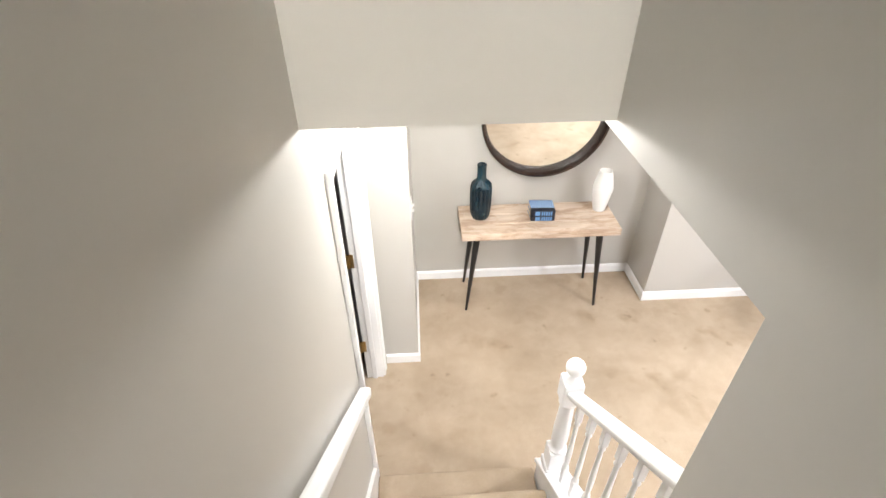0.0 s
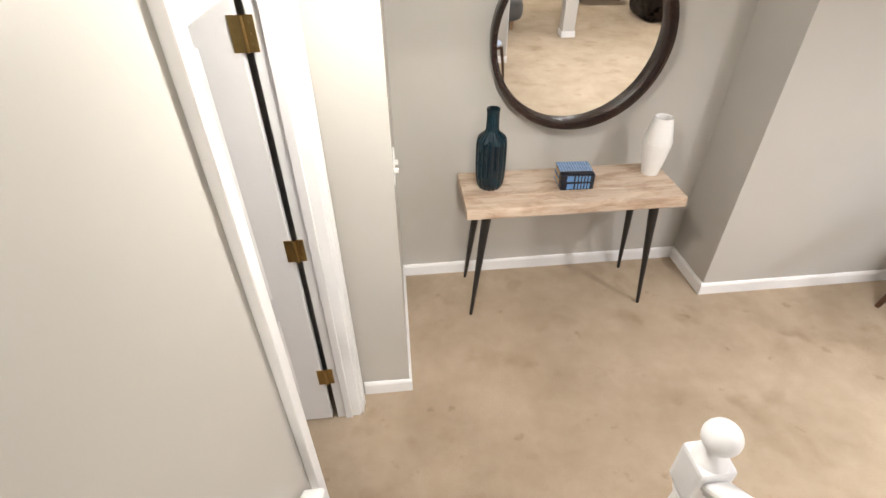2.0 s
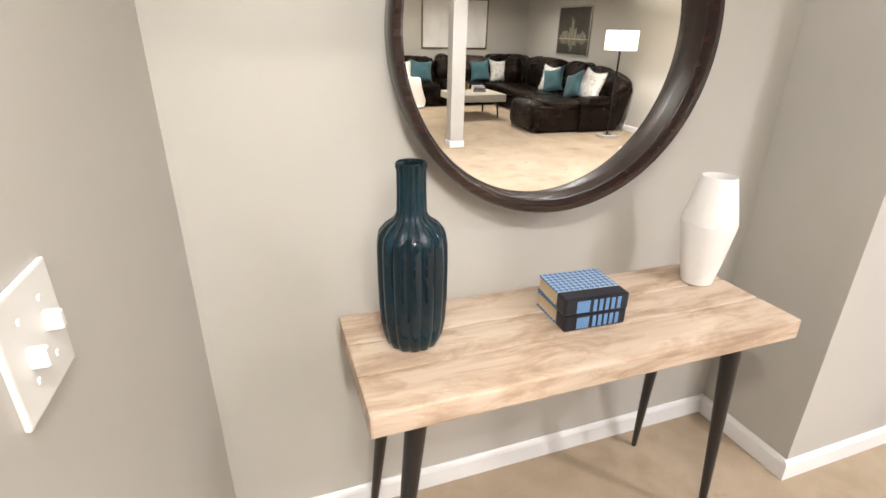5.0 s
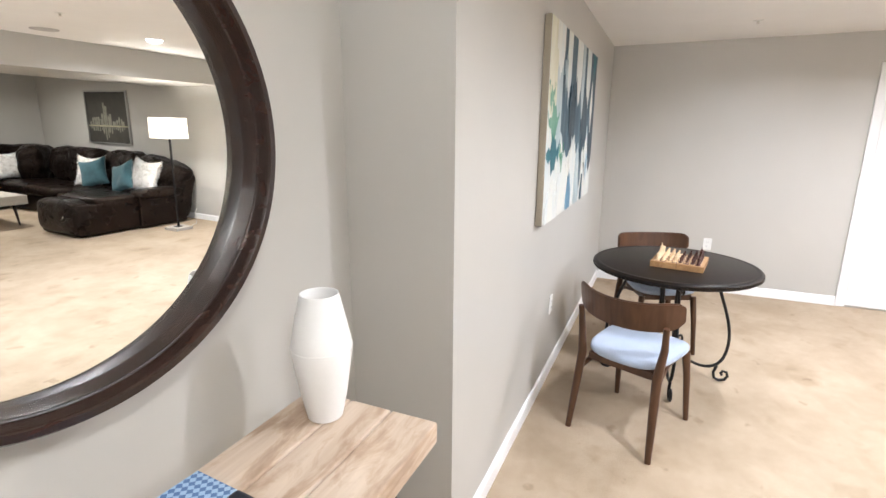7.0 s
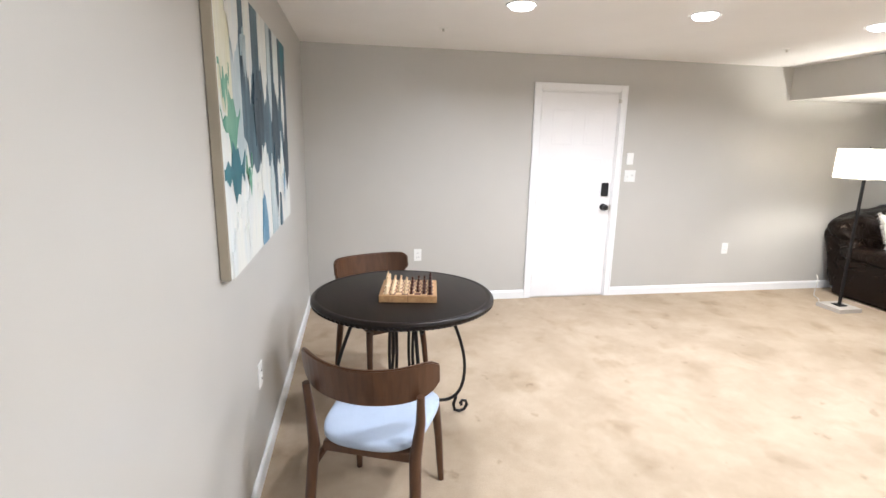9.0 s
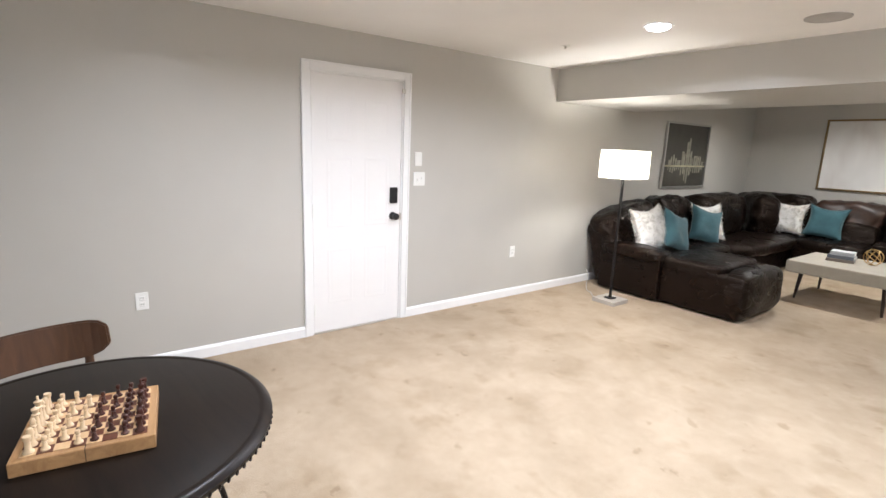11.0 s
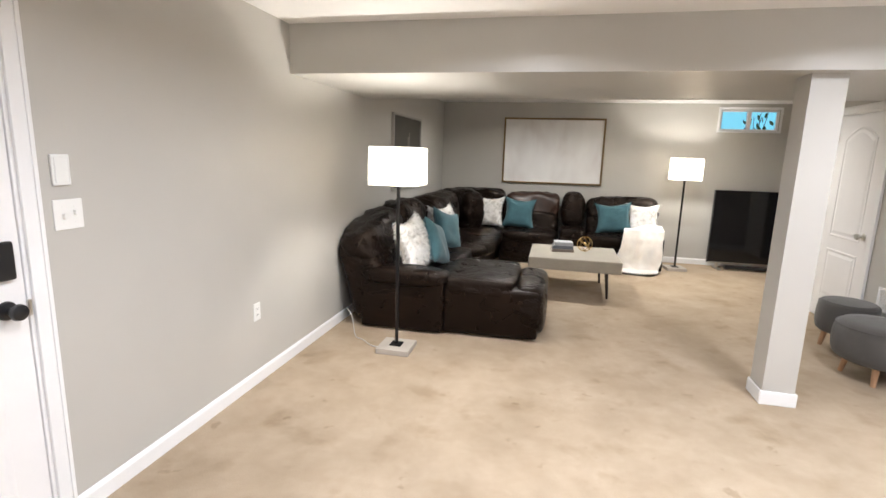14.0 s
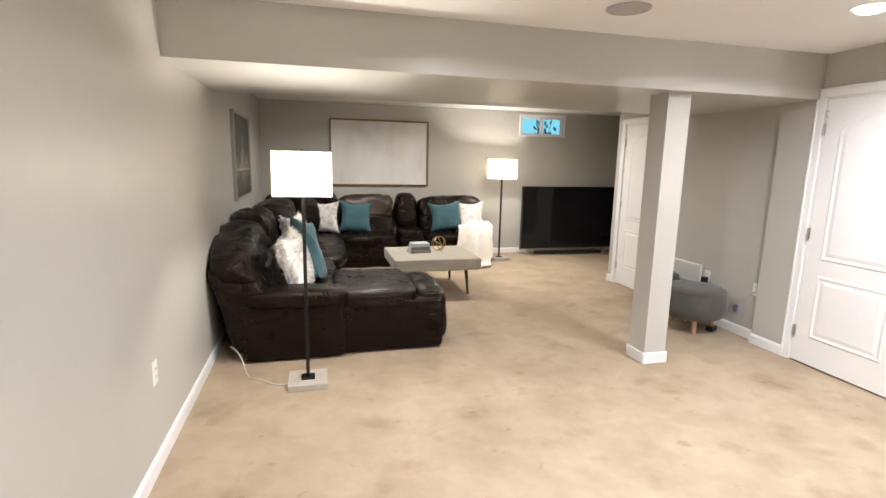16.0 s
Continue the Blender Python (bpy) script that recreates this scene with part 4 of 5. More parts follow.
for k in range(4):
    R = Matrix.Rotation(radians(90 * k), 4, "Z")
    s_leg = bezier((0.245, 0, 0.712), (0.27, 0, 0.55), (0.41, 0, 0.36), (0.345, 0, 0.165), 14) + bezier((0.345, 0, 0.165), (0.31, 0, 0.07), (0.20, 0, 0.07), (0.10, 0, 0.16), 10)[1:]
    bm = tube(s_leg, 0.0095, 8)
    bm.transform(R)
    leg = part("leg", bm, BLACKMETAL, rt, smooth=True)
    sp = [(0.315, 0, 0.105), (0.300, 0, 0.06), (0.308, 0, 0.022), (0.335, 0, 0.010), (0.366, 0, 0.016), (0.382, 0, 0.042), (0.374, 0, 0.068), (0.352, 0, 0.074), (0.342, 0, 0.058), (0.350, 0, 0.046)]
    bm = tube(sp, 0.009, 8)
    bm.transform(R)
    part("foot_scroll", bm, BLACKMETAL, leg, smooth=True)
    sp = [(0.262, 0, 0.655), (0.31, 0, 0.672), (0.36, 0, 0.70), (0.385, 0, 0.70), (0.392, 0, 0.68), (0.378, 0, 0.668), (0.366, 0, 0.678)]
    bm = tube(sp, 0.0065, 8)
    bm.transform(R)
    part("top_scroll", bm, BLACKMETAL, leg, smooth=True)
    inner = bezier((0.085, 0, 0.716), (0.055, 0, 0.52), (0.045, 0, 0.34), (0.10, 0, 0.16), 12)
    bm = tube(inner, 0.0085, 8)
    bm.transform(Matrix.Rotation(radians(45), 4, "Z") @ R)
    part("inner_bar", bm, BLACKMETAL, rt, smooth=True)
    bm = tube(bezier((0.10, 0, 0.16), (0.12, 0, 0.28), (0.19, 0, 0.26), (0.17, 0, 0.17), 10), 0.007, 8)
    bm.transform(Matrix.Rotation(radians(45), 4, "Z") @ R)
    part("inner_scroll", bm, BLACKMETAL, rt, smooth=True)

# chess
LIGHTSQ = wood_mat("maple", (0.50, 0.33, 0.17), (0.68, 0.48, 0.28), "X", 0.4)
DARKSQ = wood_mat("mahogany", (0.07, 0.022, 0.012), (0.14, 0.045, 0.022), "X", 0.4)
BOARDWOOD = wood_mat("oak_board", (0.26, 0.14, 0.06), (0.44, 0.26, 0.12), "X", 0.45)
BOX = wood_mat("boxwood", (0.55, 0.40, 0.24), (0.78, 0.62, 0.42), "Z", 0.4)
ROSE = wood_mat("dark_rosewood", (0.030, 0.010, 0.008), (0.075, 0.022, 0.014), "Z", 0.35)
CHM = pose(3.602, 2.162, 0.753, 0, 0, -8.5)
cb = thing("chess_board", "wooden folding chess board on the round table", "chess board", CHM)
part("case", boxes((-0.144, 0.144, -0.144, 0.144, 0.0, 0.036), bevel=0.002), BOARDWOOD, cb)
part("fold_line", boxes((-0.1445, 0.1445, -0.0008, 0.0008, 0.002, 0.0364)), DARKGAP, cb)
sq = 0.0315
proto = {}
for i in range(8):
    for j in range(8):
        lit = (i + j) % 2
        if lit not in proto:
            proto[lit] = part("square", boxes((-sq / 2, sq / 2, -sq / 2, sq / 2, 0, 0.0012)), LIGHTSQ if lit else DARKSQ, cb)
            o = proto[lit]
        else:
            o = new("square", proto[lit].data)
            o.parent = cb
        o.location = ((i - 3.5) * sq, (j - 3.5) * sq, 0.0362)
PIECES = {"pawn": ([(0.0105, 0), (0.0105, 0.003), (0.006, 0.007), (0.0042, 0.018), (0.007, 0.020), (0.0045, 0.022), (0.0065, 0.027), (0.0055, 0.032), (0.0, 0.034)]),
          "rook": ([(0.0125, 0), (0.0125, 0.004), (0.0075, 0.009), (0.0065, 0.028), (0.009, 0.032), (0.009, 0.040), (0.0, 0.040)]),
          "bishop": ([(0.0125, 0), (0.0125, 0.004), (0.007, 0.009), (0.005, 0.030), (0.0085, 0.033), (0.005, 0.036), (0.0075, 0.043), (0.004, 0.051), (0.0, 0.055)]),
          "knight": ([(0.0125, 0), (0.0125, 0.004), (0.008, 0.009), (0.007, 0.022), (0.009, 0.032), (0.006, 0.042), (0.0, 0.045)]),
          "queen": ([(0.014, 0), (0.014, 0.004), (0.008, 0.010), (0.0055, 0.042), (0.010, 0.046), (0.006, 0.049), (0.0095, 0.060), (0.004, 0.062), (0.0, 0.067)]),
          "king": ([(0.014, 0), (0.014, 0.004), (0.008, 0.010), (0.006, 0.046), (0.0105, 0.050), (0.006, 0.053), (0.0095, 0.064), (0.003, 0.068), (0.003, 0.078), (0.0, 0.079)])}
made = {}
for side, mat in ((1, BOX), (-1, ROSE)):
    for i in range(8):
        for row, kind in ((3.5, ("rook", "knight", "bishop", "queen", "king", "bishop", "knight", "rook")[i]), (2.5, "pawn"), (1.5, "pawn"), (0.5, "pawn")):
            if row < 2 and (i + int(row)) % 2:
                continue
            at = CHM @ pose((i - 3.5) * sq, side * row * sq, 0.0374)
            if (kind, side) in made:
                copy_thing(made[kind, side], at)
                continue
            o = part("chess_" + kind, lathe([(r * 0.92, z * 1.02) for r, z in PIECES[kind]], 14), mat, None, smooth=True)
            o.matrix_world = at
            made[kind, side] = tagged(o, ("pale boxwood " if side == 1 else "dark rosewood ") + "chess " + kind + " set on the board", "chess piece", "pale chess men" if side == 1 else "dark chess men")

# abstract painting: a primed canvas with broad vertical strokes laid over one another
CANVAS = cloth_mat("raw_canvas_edge", (0.30, 0.26, 0.20), 600, vary=0.08)


def brush_mat(name, colour, streak):
    """Dry acrylic dragged downwards: streaks along z that let another tone through."""
    m, t, b = nodes_of(name, 0.5, 0, 0.3)
    fine = noise_of(t, coords(t, (30, 1, 1.6)), 2.0, 5, 0.65, 0.2)
    broad = noise_of(t, coords(t, (7, 1, 1.8)), 1.5, 3, 0.55, 0.4)
    col = mix_of(t, ramp_of(t, broad, [(0.44, (0, 0, 0)), (0.66, (0.75, 0.75, 0.75))]), colour, streak)
    col = mix_of(t, 0.5, col, ramp_of(t, fine, [(0.3, (0.80, 0.81, 0.83)), (0.7, (1.10, 1.10, 1.08))]), "MULTIPLY")
    t.links.new(col, b.inputs["Base Color"])
    bump_of(t, b, fine, 0.5, 0.002)
    return m


OILS = {"slate": brush_mat("slate_oil", (0.050, 0.092, 0.122), (0.10, 0.18, 0.225)), "ink": brush_mat("ink_oil", (0.024, 0.042, 0.060), (0.06, 0.10, 0.13)),
        "white": brush_mat("white_oil", (0.70, 0.70, 0.65), (0.60, 0.65, 0.67)), "cream": brush_mat("cream_oil", (0.62, 0.60, 0.44), (0.70, 0.69, 0.60)),
        "mist": brush_mat("mist_oil", (0.40, 0.48, 0.50), (0.58, 0.62, 0.62)), "teal": brush_mat("teal_oil", (0.018, 0.115, 0.150), (0.03, 0.17, 0.20)),
        "green": brush_mat("green_oil", (0.10, 0.28, 0.20), (0.25, 0.42, 0.30)), "blue": brush_mat("blue_oil", (0.10, 0.23, 0.34), (0.22, 0.36, 0.46))}
PW, PH = 1.55, 1.0
o = thing("abstract_painting", "large unframed abstract canvas in teal, slate and white", "painting", pose(3.582, NY - 0.018, 1.567))
part("stretcher", boxes((-PW / 2, PW / 2, -0.018, 0.017, -PH / 2, PH / 2), bevel=0.004), CANVAS, o)
part("ground_coat", boxes((-PW / 2 + 0.004, PW / 2 - 0.002, -0.0195, -0.0175, -PH / 2 + 0.004, PH / 2 - 0.002)), OILS["white"], o)
rng = random.Random(21)


def brush_stroke(colour, u, width, low, high, layer):
    """Vertical stroke from low to high (shares of the height) about u, with a frayed point at each end inside the canvas."""
    bm = bmesh.new()
    n = 9
    lo, hi = [], []
    for k in range(n + 1):
        q = k / n
        x = max(0.004, min(0.997, u + (q - 0.5) * width))
        bow = abs(2 * q - 1) ** 1.4
        ragged = 0.035 * (k % 2) + 0.07 * rng.random()
        a = low if low <= 0.0 else low + 0.13 * bow + ragged
        b = high if high >= 1.0 else high - 0.13 * bow - ragged
        a, b = max(0.005, a), min(0.997, max(b, a + 0.02))
        lo.append(((x - 0.5) * PW, (a - 0.5) * PH))
        hi.append(((x - 0.5) * PW, (b - 0.5) * PH))
    y0, y1 = -0.0195, -0.0199 - 0.00022 * layer
    rows = [[bm.verts.new((x, y, z)) for x, z in ln] for y, ln in ((y1, lo), (y1, hi), (y0, hi), (y0, lo))]
    for p, q in zip(rows, rows[1:]):
        for k in range(n):
            bm.faces.new((p[k], p[k + 1], q[k + 1], q[k]))
    for k in (0, n):
        bm.faces.new([r[k] for r in rows])
    bmesh.ops.recalc_face_normals(bm, faces=bm.faces[:])
    part("brush_stroke", bm, OILS[colour], o)


STROKES = (("cream 0.07 0.15 0.45 1", "mist 0.19 0.14 0.3 1", "slate 0.36 0.30 0.28 1", "slate 0.62 0.30 0.24 1", "slate 0.86 0.28 0.2 1", "green 0.09 0.18 0.36 0.66"),
           ("teal 0.10 0.22 0.20 0.50", "green 0.05 0.09 0.52 0.72", "ink 0.42 0.13 0.3 0.8", "ink 0.70 0.14 0.28 0.78", "ink 0.93 0.12 0.14 0.66", "teal 0.92 0.16 0.80 1"),
           ("white 0.15 0.12 0.68 1", "white 0.31 0.08 0.58 1", "white 0.52 0.12 0.60 1", "mist 0.62 0.06 0.5 1", "white 0.76 0.10 0.58 1", "white 0.885 0.06 0.42 0.84"),
           ("white 0.28 0.17 0 0.40", "white 0.47 0.13 0 0.50", "green 0.245 0.07 0.20 0.40", "mist 0.60 0.10 0 0.42", "white 0.81 0.08 0.1 0.52", "white 0.10 0.17 0 0.27"),
           ("blue 0.42 0.09 0 0.27", "slate 0.66 0.06 0.02 0.46", "blue 0.83 0.06 0.08 0.34", "slate 0.74 0.04 0 0.22", "mist 0.245 0.05 0.62 0.9", "ink 0.36 0.05 0.44 0.74"))
for layer, group in enumerate(STROKES):
    for i, text in enumerate(group):
        colour, u, width, low, high = text.split()
        brush_stroke(colour, float(u), float(width), float(low), float(high), layer * 6 + i)

# ---- lounge ----
WORN = grain_mat("worn_tan_leather", (0.034, 0.016, 0.0100), 0.40, vary=0.55, small=90, large=9, bump=0.3)
SECT = "sectional sofa units"


def put_soft(name, parent, spec, power=4.0, lump=0.012, lean=0.0, mat=None, label="", n=14):
    bm = soft_block(*spec, power, n, lump, 6.0)
    if lean:
        for v in bm.verts:
            v.co.x -= (v.co.z - 0.45) * lean
    return part(name, bm, mat or LEATHER, parent, label, smooth=True)


def sofa_unit(name, label, m, w, depth=0.86, arm=0, back=True, top=0.97, wornhead=False, drop=0.0):
    """Back to x = 0, seat towards +x, width along y; arm: -1 or 1 for an arm on that side."""
    u = thing(name, label, "sofa", m, SECT)
    h = w / 2
    lo, hi = -h, h
    if arm:
        a0, a1 = (h - 0.24, h) if arm > 0 else (-h, -h + 0.24)
        put_soft("arm_panel", u, (0.22, depth + 0.02, a0 + 0.01, a1 - 0.005, 0.02, 0.47), 24, 0.003, mat=TAUT)
        put_soft("arm_pad", u, (0.20, depth + 0.045, a0 - 0.03, a1 + 0.012, 0.40, 0.555), 3.2, 0.014)
        lo, hi = (lo, a0 + 0.02) if arm > 0 else (a1 - 0.02, hi)
    put_soft("base", u, (0.18, depth - 0.02, lo + 0.01, hi - 0.01, 0.02, 0.32), 24, 0.003, mat=TAUT)
    put_soft("footrest_panel", u, (depth - 0.16, depth, lo + 0.008, hi - 0.008, 0.05, 0.40), 5, 0.010)
    put_soft("seat_cushion", u, (0.26, depth + 0.01, lo + 0.004, hi - 0.004, 0.28, 0.475), 4, 0.014)
    if back:
        put_soft("back_shell", u, (0.05, 0.30, -h + 0.012, h - 0.012, 0.03, 0.84), 7, 0.010, 0.24)
        put_soft("lumbar_cushion", u, (0.16, 0.46, -h + 0.012, h - 0.012, 0.40, 0.74), 3.8, 0.028, 0.28)
        put_soft("head_cushion", u, (0.10, 0.43, -h + 0.006, h - 0.006, 0.62, top), 3.8, 0.034, 0.28, WORN if wornhead else None, "worn tan leather head cushion" if wornhead else "")
    if drop:
        # the outer end of the back has sagged
        for o in u.children:
            if o.name.split(".")[0] in ("back_shell", "lumbar_cushion", "head_cushion"):
                for v in o.data.vertices:
                    v.co.z -= drop * max(0.0, min(1.0, (h - v.co.y) / w)) * max(0.0, v.co.z - 0.40) / 0.6
    return u


def east(yc):
    return pose(5.685, yc, 0, 0, 0, 180)


def south(xc):
    return pose(xc, -6.655, 0, 0, 0, 90)


cha = sofa_unit("sofa_chaise", "dark brown leather sofa end with chaise footrest, creased", pose(5.712, -3.125, 0, 0, 0, 180), 1.0, 0.93, arm=-1, top=1.0, drop=0.17)
put_soft("chaise_body", cha, (0.90, 1.74, -0.445, 0.45, 0.018, 0.43), 24, 0.003, mat=TAUT)
put_soft("chaise_pad", cha, (0.88, 1.54, -0.448, 0.452, 0.34, 0.505), 7, 0.012)
put_soft("chaise_roll", cha, (1.52, 1.80, -0.452, 0.458, 0.03, 0.488), 4.2, 0.010)
sofa_unit("sofa_recliner", "dark brown leather recliner sofa unit, creased", east(-4.02), 0.78, 0.90, top=1.01)
cor = thing("sofa_corner", "dark brown leather corner sofa wedge", "sofa", None, SECT)
put_soft("base", cor, (4.70, 5.50, -6.46, -4.43, 0.02, 0.32), 20, 0.004, mat=TAUT)
put_soft("seat_cushion", cor, (4.60, 5.42, -6.40, -4.44, 0.27, 0.47), 3.6, 0.014)
put_soft("back_east", cor, (5.20, 5.66, -5.75, -4.42, 0.42, 1.02), 4.2, 0.034)
put_soft("back_south", cor, (4.62, 5.45, -6.65, -6.25, 0.42, 1.02), 4.2, 0.034)
bm = soft_block(-0.42, 0.42, -0.2, 0.2, 0.40, 1.03, 4.0, 16, 0.034, 6.0)
bm.transform(pose(5.30, -6.17, 0, 0, 0, -45))
part("back_corner", bm, LEATHER, cor, smooth=True)
sofa_unit("sofa_middle", "dark brown leather sofa seat with a worn tan head cushion", south(4.245), 0.84, 0.82, top=0.995, wornhead=True)
con2 = thing("sofa_console", "dark leather sofa console with padded headrest", "sofa", south(3.63), SECT)
put_soft("base", con2, (0.18, 0.80, -0.182, 0.182, 0.02, 0.42), 20, 0.003, mat=TAUT)
put_soft("lid", con2, (0.30, 0.80, -0.18, 0.18, 0.38, 0.53), 6, 0.006)
put_soft("headrest", con2, (0.08, 0.40, -0.178, 0.178, 0.48, 1.03), 2.8, 0.014, 0.2)
sofa_unit("sofa_end", "dark brown leather sofa end seat with a padded arm", south(2.925), 1.02, 0.82, arm=1, top=0.98)

TEALVELVET = cloth_mat("teal_velvet", (0.052, 0.122, 0.145), 300, 0.75, 0.22, 0.2)
FUR, t, b = nodes_of("cream_fur", 0.95, 0, 0.1)
t.links.new(ramp_of(t, noise_of(t, coords(t), 9, 3), [(0.3, (0.80, 0.75, 0.69)), (0.7, (0.90, 0.86, 0.80))]), b.inputs["Base Color"])
b.inputs["Subsurface Weight"].default_value, b.inputs["Subsurface Radius"].default_value, b.inputs["Subsurface Scale"].default_value = 0.5, (1, 0.9, 0.8), 0.02
b.inputs["Sheen Weight"].default_value = 0.4
bump_of(t, b, noise_of(t, coords(t, (1, 1, 0.6)), 42, 4, 0.65, 0.6), 0.7, 0.012)
FURGREY, t, b = nodes_of("grey_flecked_fur", 0.95, 0, 0.1)
v = coords(t)
n = noise_of(t, v, 13, 3, 0.55, 1.2)
t.links.new(ramp_of(t, n, [(0.33, (0.50, 0.47, 0.44)), (0.45, (0.74, 0.72, 0.69)), (0.58, (0.88, 0.86, 0.84))]), b.inputs["Base Color"])
bump_of(t, b, n, 0.5, 0.010)
b.inputs["Subsurface Weight"].default_value, b.inputs["Subsurface Radius"].default_value, b.inputs["Subsurface Scale"].default_value = 0.4, (1, 0.9, 0.8), 0.02


def fur_strands(base_pts, count, length, seed):
    rng2 = random.Random(seed)
    verts, faces = [], []
    for k in range(count):
        p, nrm = base_pts[rng2.randrange(len(base_pts))]
        p = p + Vector((rng2.uniform(-1, 1), rng2.uniform(-1, 1), rng2.uniform(-1, 1))) * 0.008
        d = (nrm + Vector((rng2.uniform(-1, 1), rng2.uniform(-1, 1), rng2.uniform(-1.2, 0.6))) * 0.75).normalized()
        side = d.orthogonal().normalized() * 0.0022
        side.rotate(Matrix.Rotation(rng2.uniform(0, 6.28), 3, d))
        i = len(verts)
        mid = p + d * length * 0.6
        verts += [p - side, p + side, mid + side * 0.6 + Vector((0, 0, -0.004)), p + d * length + Vector((0, 0, -0.010))]
        faces += [(i, i + 1, i + 2), (i, i + 2, i + 3)]
    return verts, faces


def pillow(name, label, m, w, h, thick, mat, fur=0, seed=1):
    """Square cushion standing on its lower edge, its face to -y."""
    o = thing(name, label, "pillow", m, "sofa pillows")
    bm = bmesh.new()
    n = 18
    pts = []
    for side in (-1, 1):
        g = []
        for j in range(n + 1):
            row = []
            for i in range(n + 1):
                u, v2 = -1 + 2 * i / n, -1 + 2 * j / n
                x = u * w / 2 * (1 - 0.19 * (1 - v2 * v2) * abs(u))
                z = v2 * h / 2 * (1 - (0.25 if v2 > 0 else 0.08) * (1 - u * u) * abs(v2))
                d = thick / 2 * max(0.0, (1 - u ** 4) * (1 - v2 ** 4)) ** 0.55
                d += 0.012 * noise.noise(Vector((x * 9 + seed * 3, z * 9, side * 2.0))) * (1 - max(abs(u), abs(v2)) ** 3)
                p = Vector((x, side * d, z + h / 2))
                row.append(bm.verts.new(p))
                nv = Vector((u * 0.4, side, v2 * 0.4)).normalized()
                pts.append((p, nv))
            g.append(row)
        for j in range(n):
            for i in range(n):
                q = (g[j][i], g[j][i + 1], g[j + 1][i + 1], g[j + 1][i])
                bm.faces.new(q if side < 0 else q[::-1])
    bmesh.ops.remove_doubles(bm, verts=bm.verts[:], dist=0.0004)
    part("cushion", bm, mat, o, smooth=True)
    if fur:
        vs, fs = fur_strands(pts, fur, 0.028, seed)
        me = bpy.data.meshes.new("fur")
        me.from_pydata(vs, [], fs)
        me.materials.append(mat)
        f = new("fur", me)
        f.parent = o
        f["kind"] = "stuff"
    return o


pillow("fur_pillow", "white fluffy fur pillow leaning on the chaise back", pose(5.05, -3.02, 0.475, -18, -6, -94), 0.50, 0.50, 0.17, FURGREY, 5000, 1)
pillow("teal_pillow", "teal velvet pillow beside the white fur pillow", pose(4.92, -3.24, 0.475, -20, 18, -95), 0.46, 0.46, 0.15, TEALVELVET, 0, 2)
pillow("fur_pillow", "white fluffy fur pillow on the recliner seat", pose(5.10, -4.38, 0.475, -18, 0, -112), 0.46, 0.48, 0.15, FURGREY, 2600, 3)
pillow("teal_pillow", "teal velvet pillow on the recliner seat", pose(5.03, -4.08, 0.475, -18, 14, -116), 0.47, 0.46, 0.15, TEALVELVET, 0, 4)
pillow("fur_pillow", "grey-flecked white fur pillow at the sofa corner", pose(4.86, -6.17, 0.475, -12, 0, 175), 0.44, 0.46, 0.15, FURGREY, 2600, 5)
pillow("teal_pillow", "teal velvet pillow near the sofa corner", pose(4.42, -6.14, 0.475, -14, 4, 184), 0.48, 0.46, 0.15, TEALVELVET, 0, 6)
pillow("teal_pillow", "teal velvet pillow on the end seat", pose(3.05, -6.10, 0.475, -16, -5, 178), 0.52, 0.46, 0.16, TEALVELVET, 0, 7)
pillow("fur_pillow", "grey-flecked white fur pillow on the end seat", pose(2.66, -6.16, 0.475, -12, 0, 186), 0.46, 0.45, 0.15, FURGREY, 2600, 8)

th = thing("throw_blanket", "cream fluffy throw draped over the sofa arm and floor", "blanket")
bm = bmesh.new()
knots = [(-6.28, 0.61), (-6.05, 0.63), (-5.90, 0.625), (-5.79, 0.58), (-5.745, 0.46), (-5.73, 0.30), (-5.72, 0.15), (-5.70, 0.06), (-5.62, 0.035), (-5.55, 0.028)]
path = []
for a, c in zip(knots, knots[1:]):
    path += [(a[0] + (c[0] - a[0]) * q / 4, a[1] + (c[1] - a[1]) * q / 4) for q in range(4)]
path.append(knots[-1])
rows, pts = [], []
for j, (py, pz) in enumerate(path):
    row = []
    k = j / (len(path) - 1)
    xa, xb = 2.395 + 0.13 * k, 2.78 + 0.30 * min(1, k * 1.5)
    xa += 0.02 * math.sin(k * 7)
    xb += 0.03 * math.sin(k * 5 + 1)
    xa += 0.045 * noise.noise(Vector((k * 4.5, 3.1, 0.0)))
    xb += 0.06 * noise.noise(Vector((k * 4.0, 7.7, 0.0))) - 0.10 * max(0.0, k - 0.55)
    inset = 0.16 * max(0.0, abs(k - 0.5) * 2 - 0.72) / 0.28
    xa, xb = xa + inset, xb - inset * 1.4
    for i in range(25):
        s = i / 24
        x = xa + (xb - xa) * s
        dip = 0.09 * max(0.0, min(1.0, (x - 2.66) * 7)) * max(0.0, 1 - k * 3)
        f = 0.055 * noise.noise(Vector((x * 8, k * 2.6, 1.5))) + 0.014 * noise.noise(Vector((x * 22, py * 14, pz * 14)))
        p = Vector((x, py + f, max(0.03, pz - dip + 0.3 * f)))
        row.append(bm.verts.new(p))
        up = max(0.0, 1 - k * 3.2)
        pts.append((p, Vector((0, 1 - 0.7 * up, 0.9 * up - 0.3 * (1 - up)))))
    rows.append(row)
for a, b2 in zip(rows, rows[1:]):
    for i in range(24):
        bm.faces.new((a[i], b2[i], b2[i + 1], a[i + 1]))
bm.normal_update()
under = {}
for v in list(bm.verts):
    under[v] = bm.verts.new(v.co - Vector((0, 0.02, 0.02)))
for f2 in list(bm.faces):
    bm.faces.new([under[v] for v in reversed(f2.verts)])
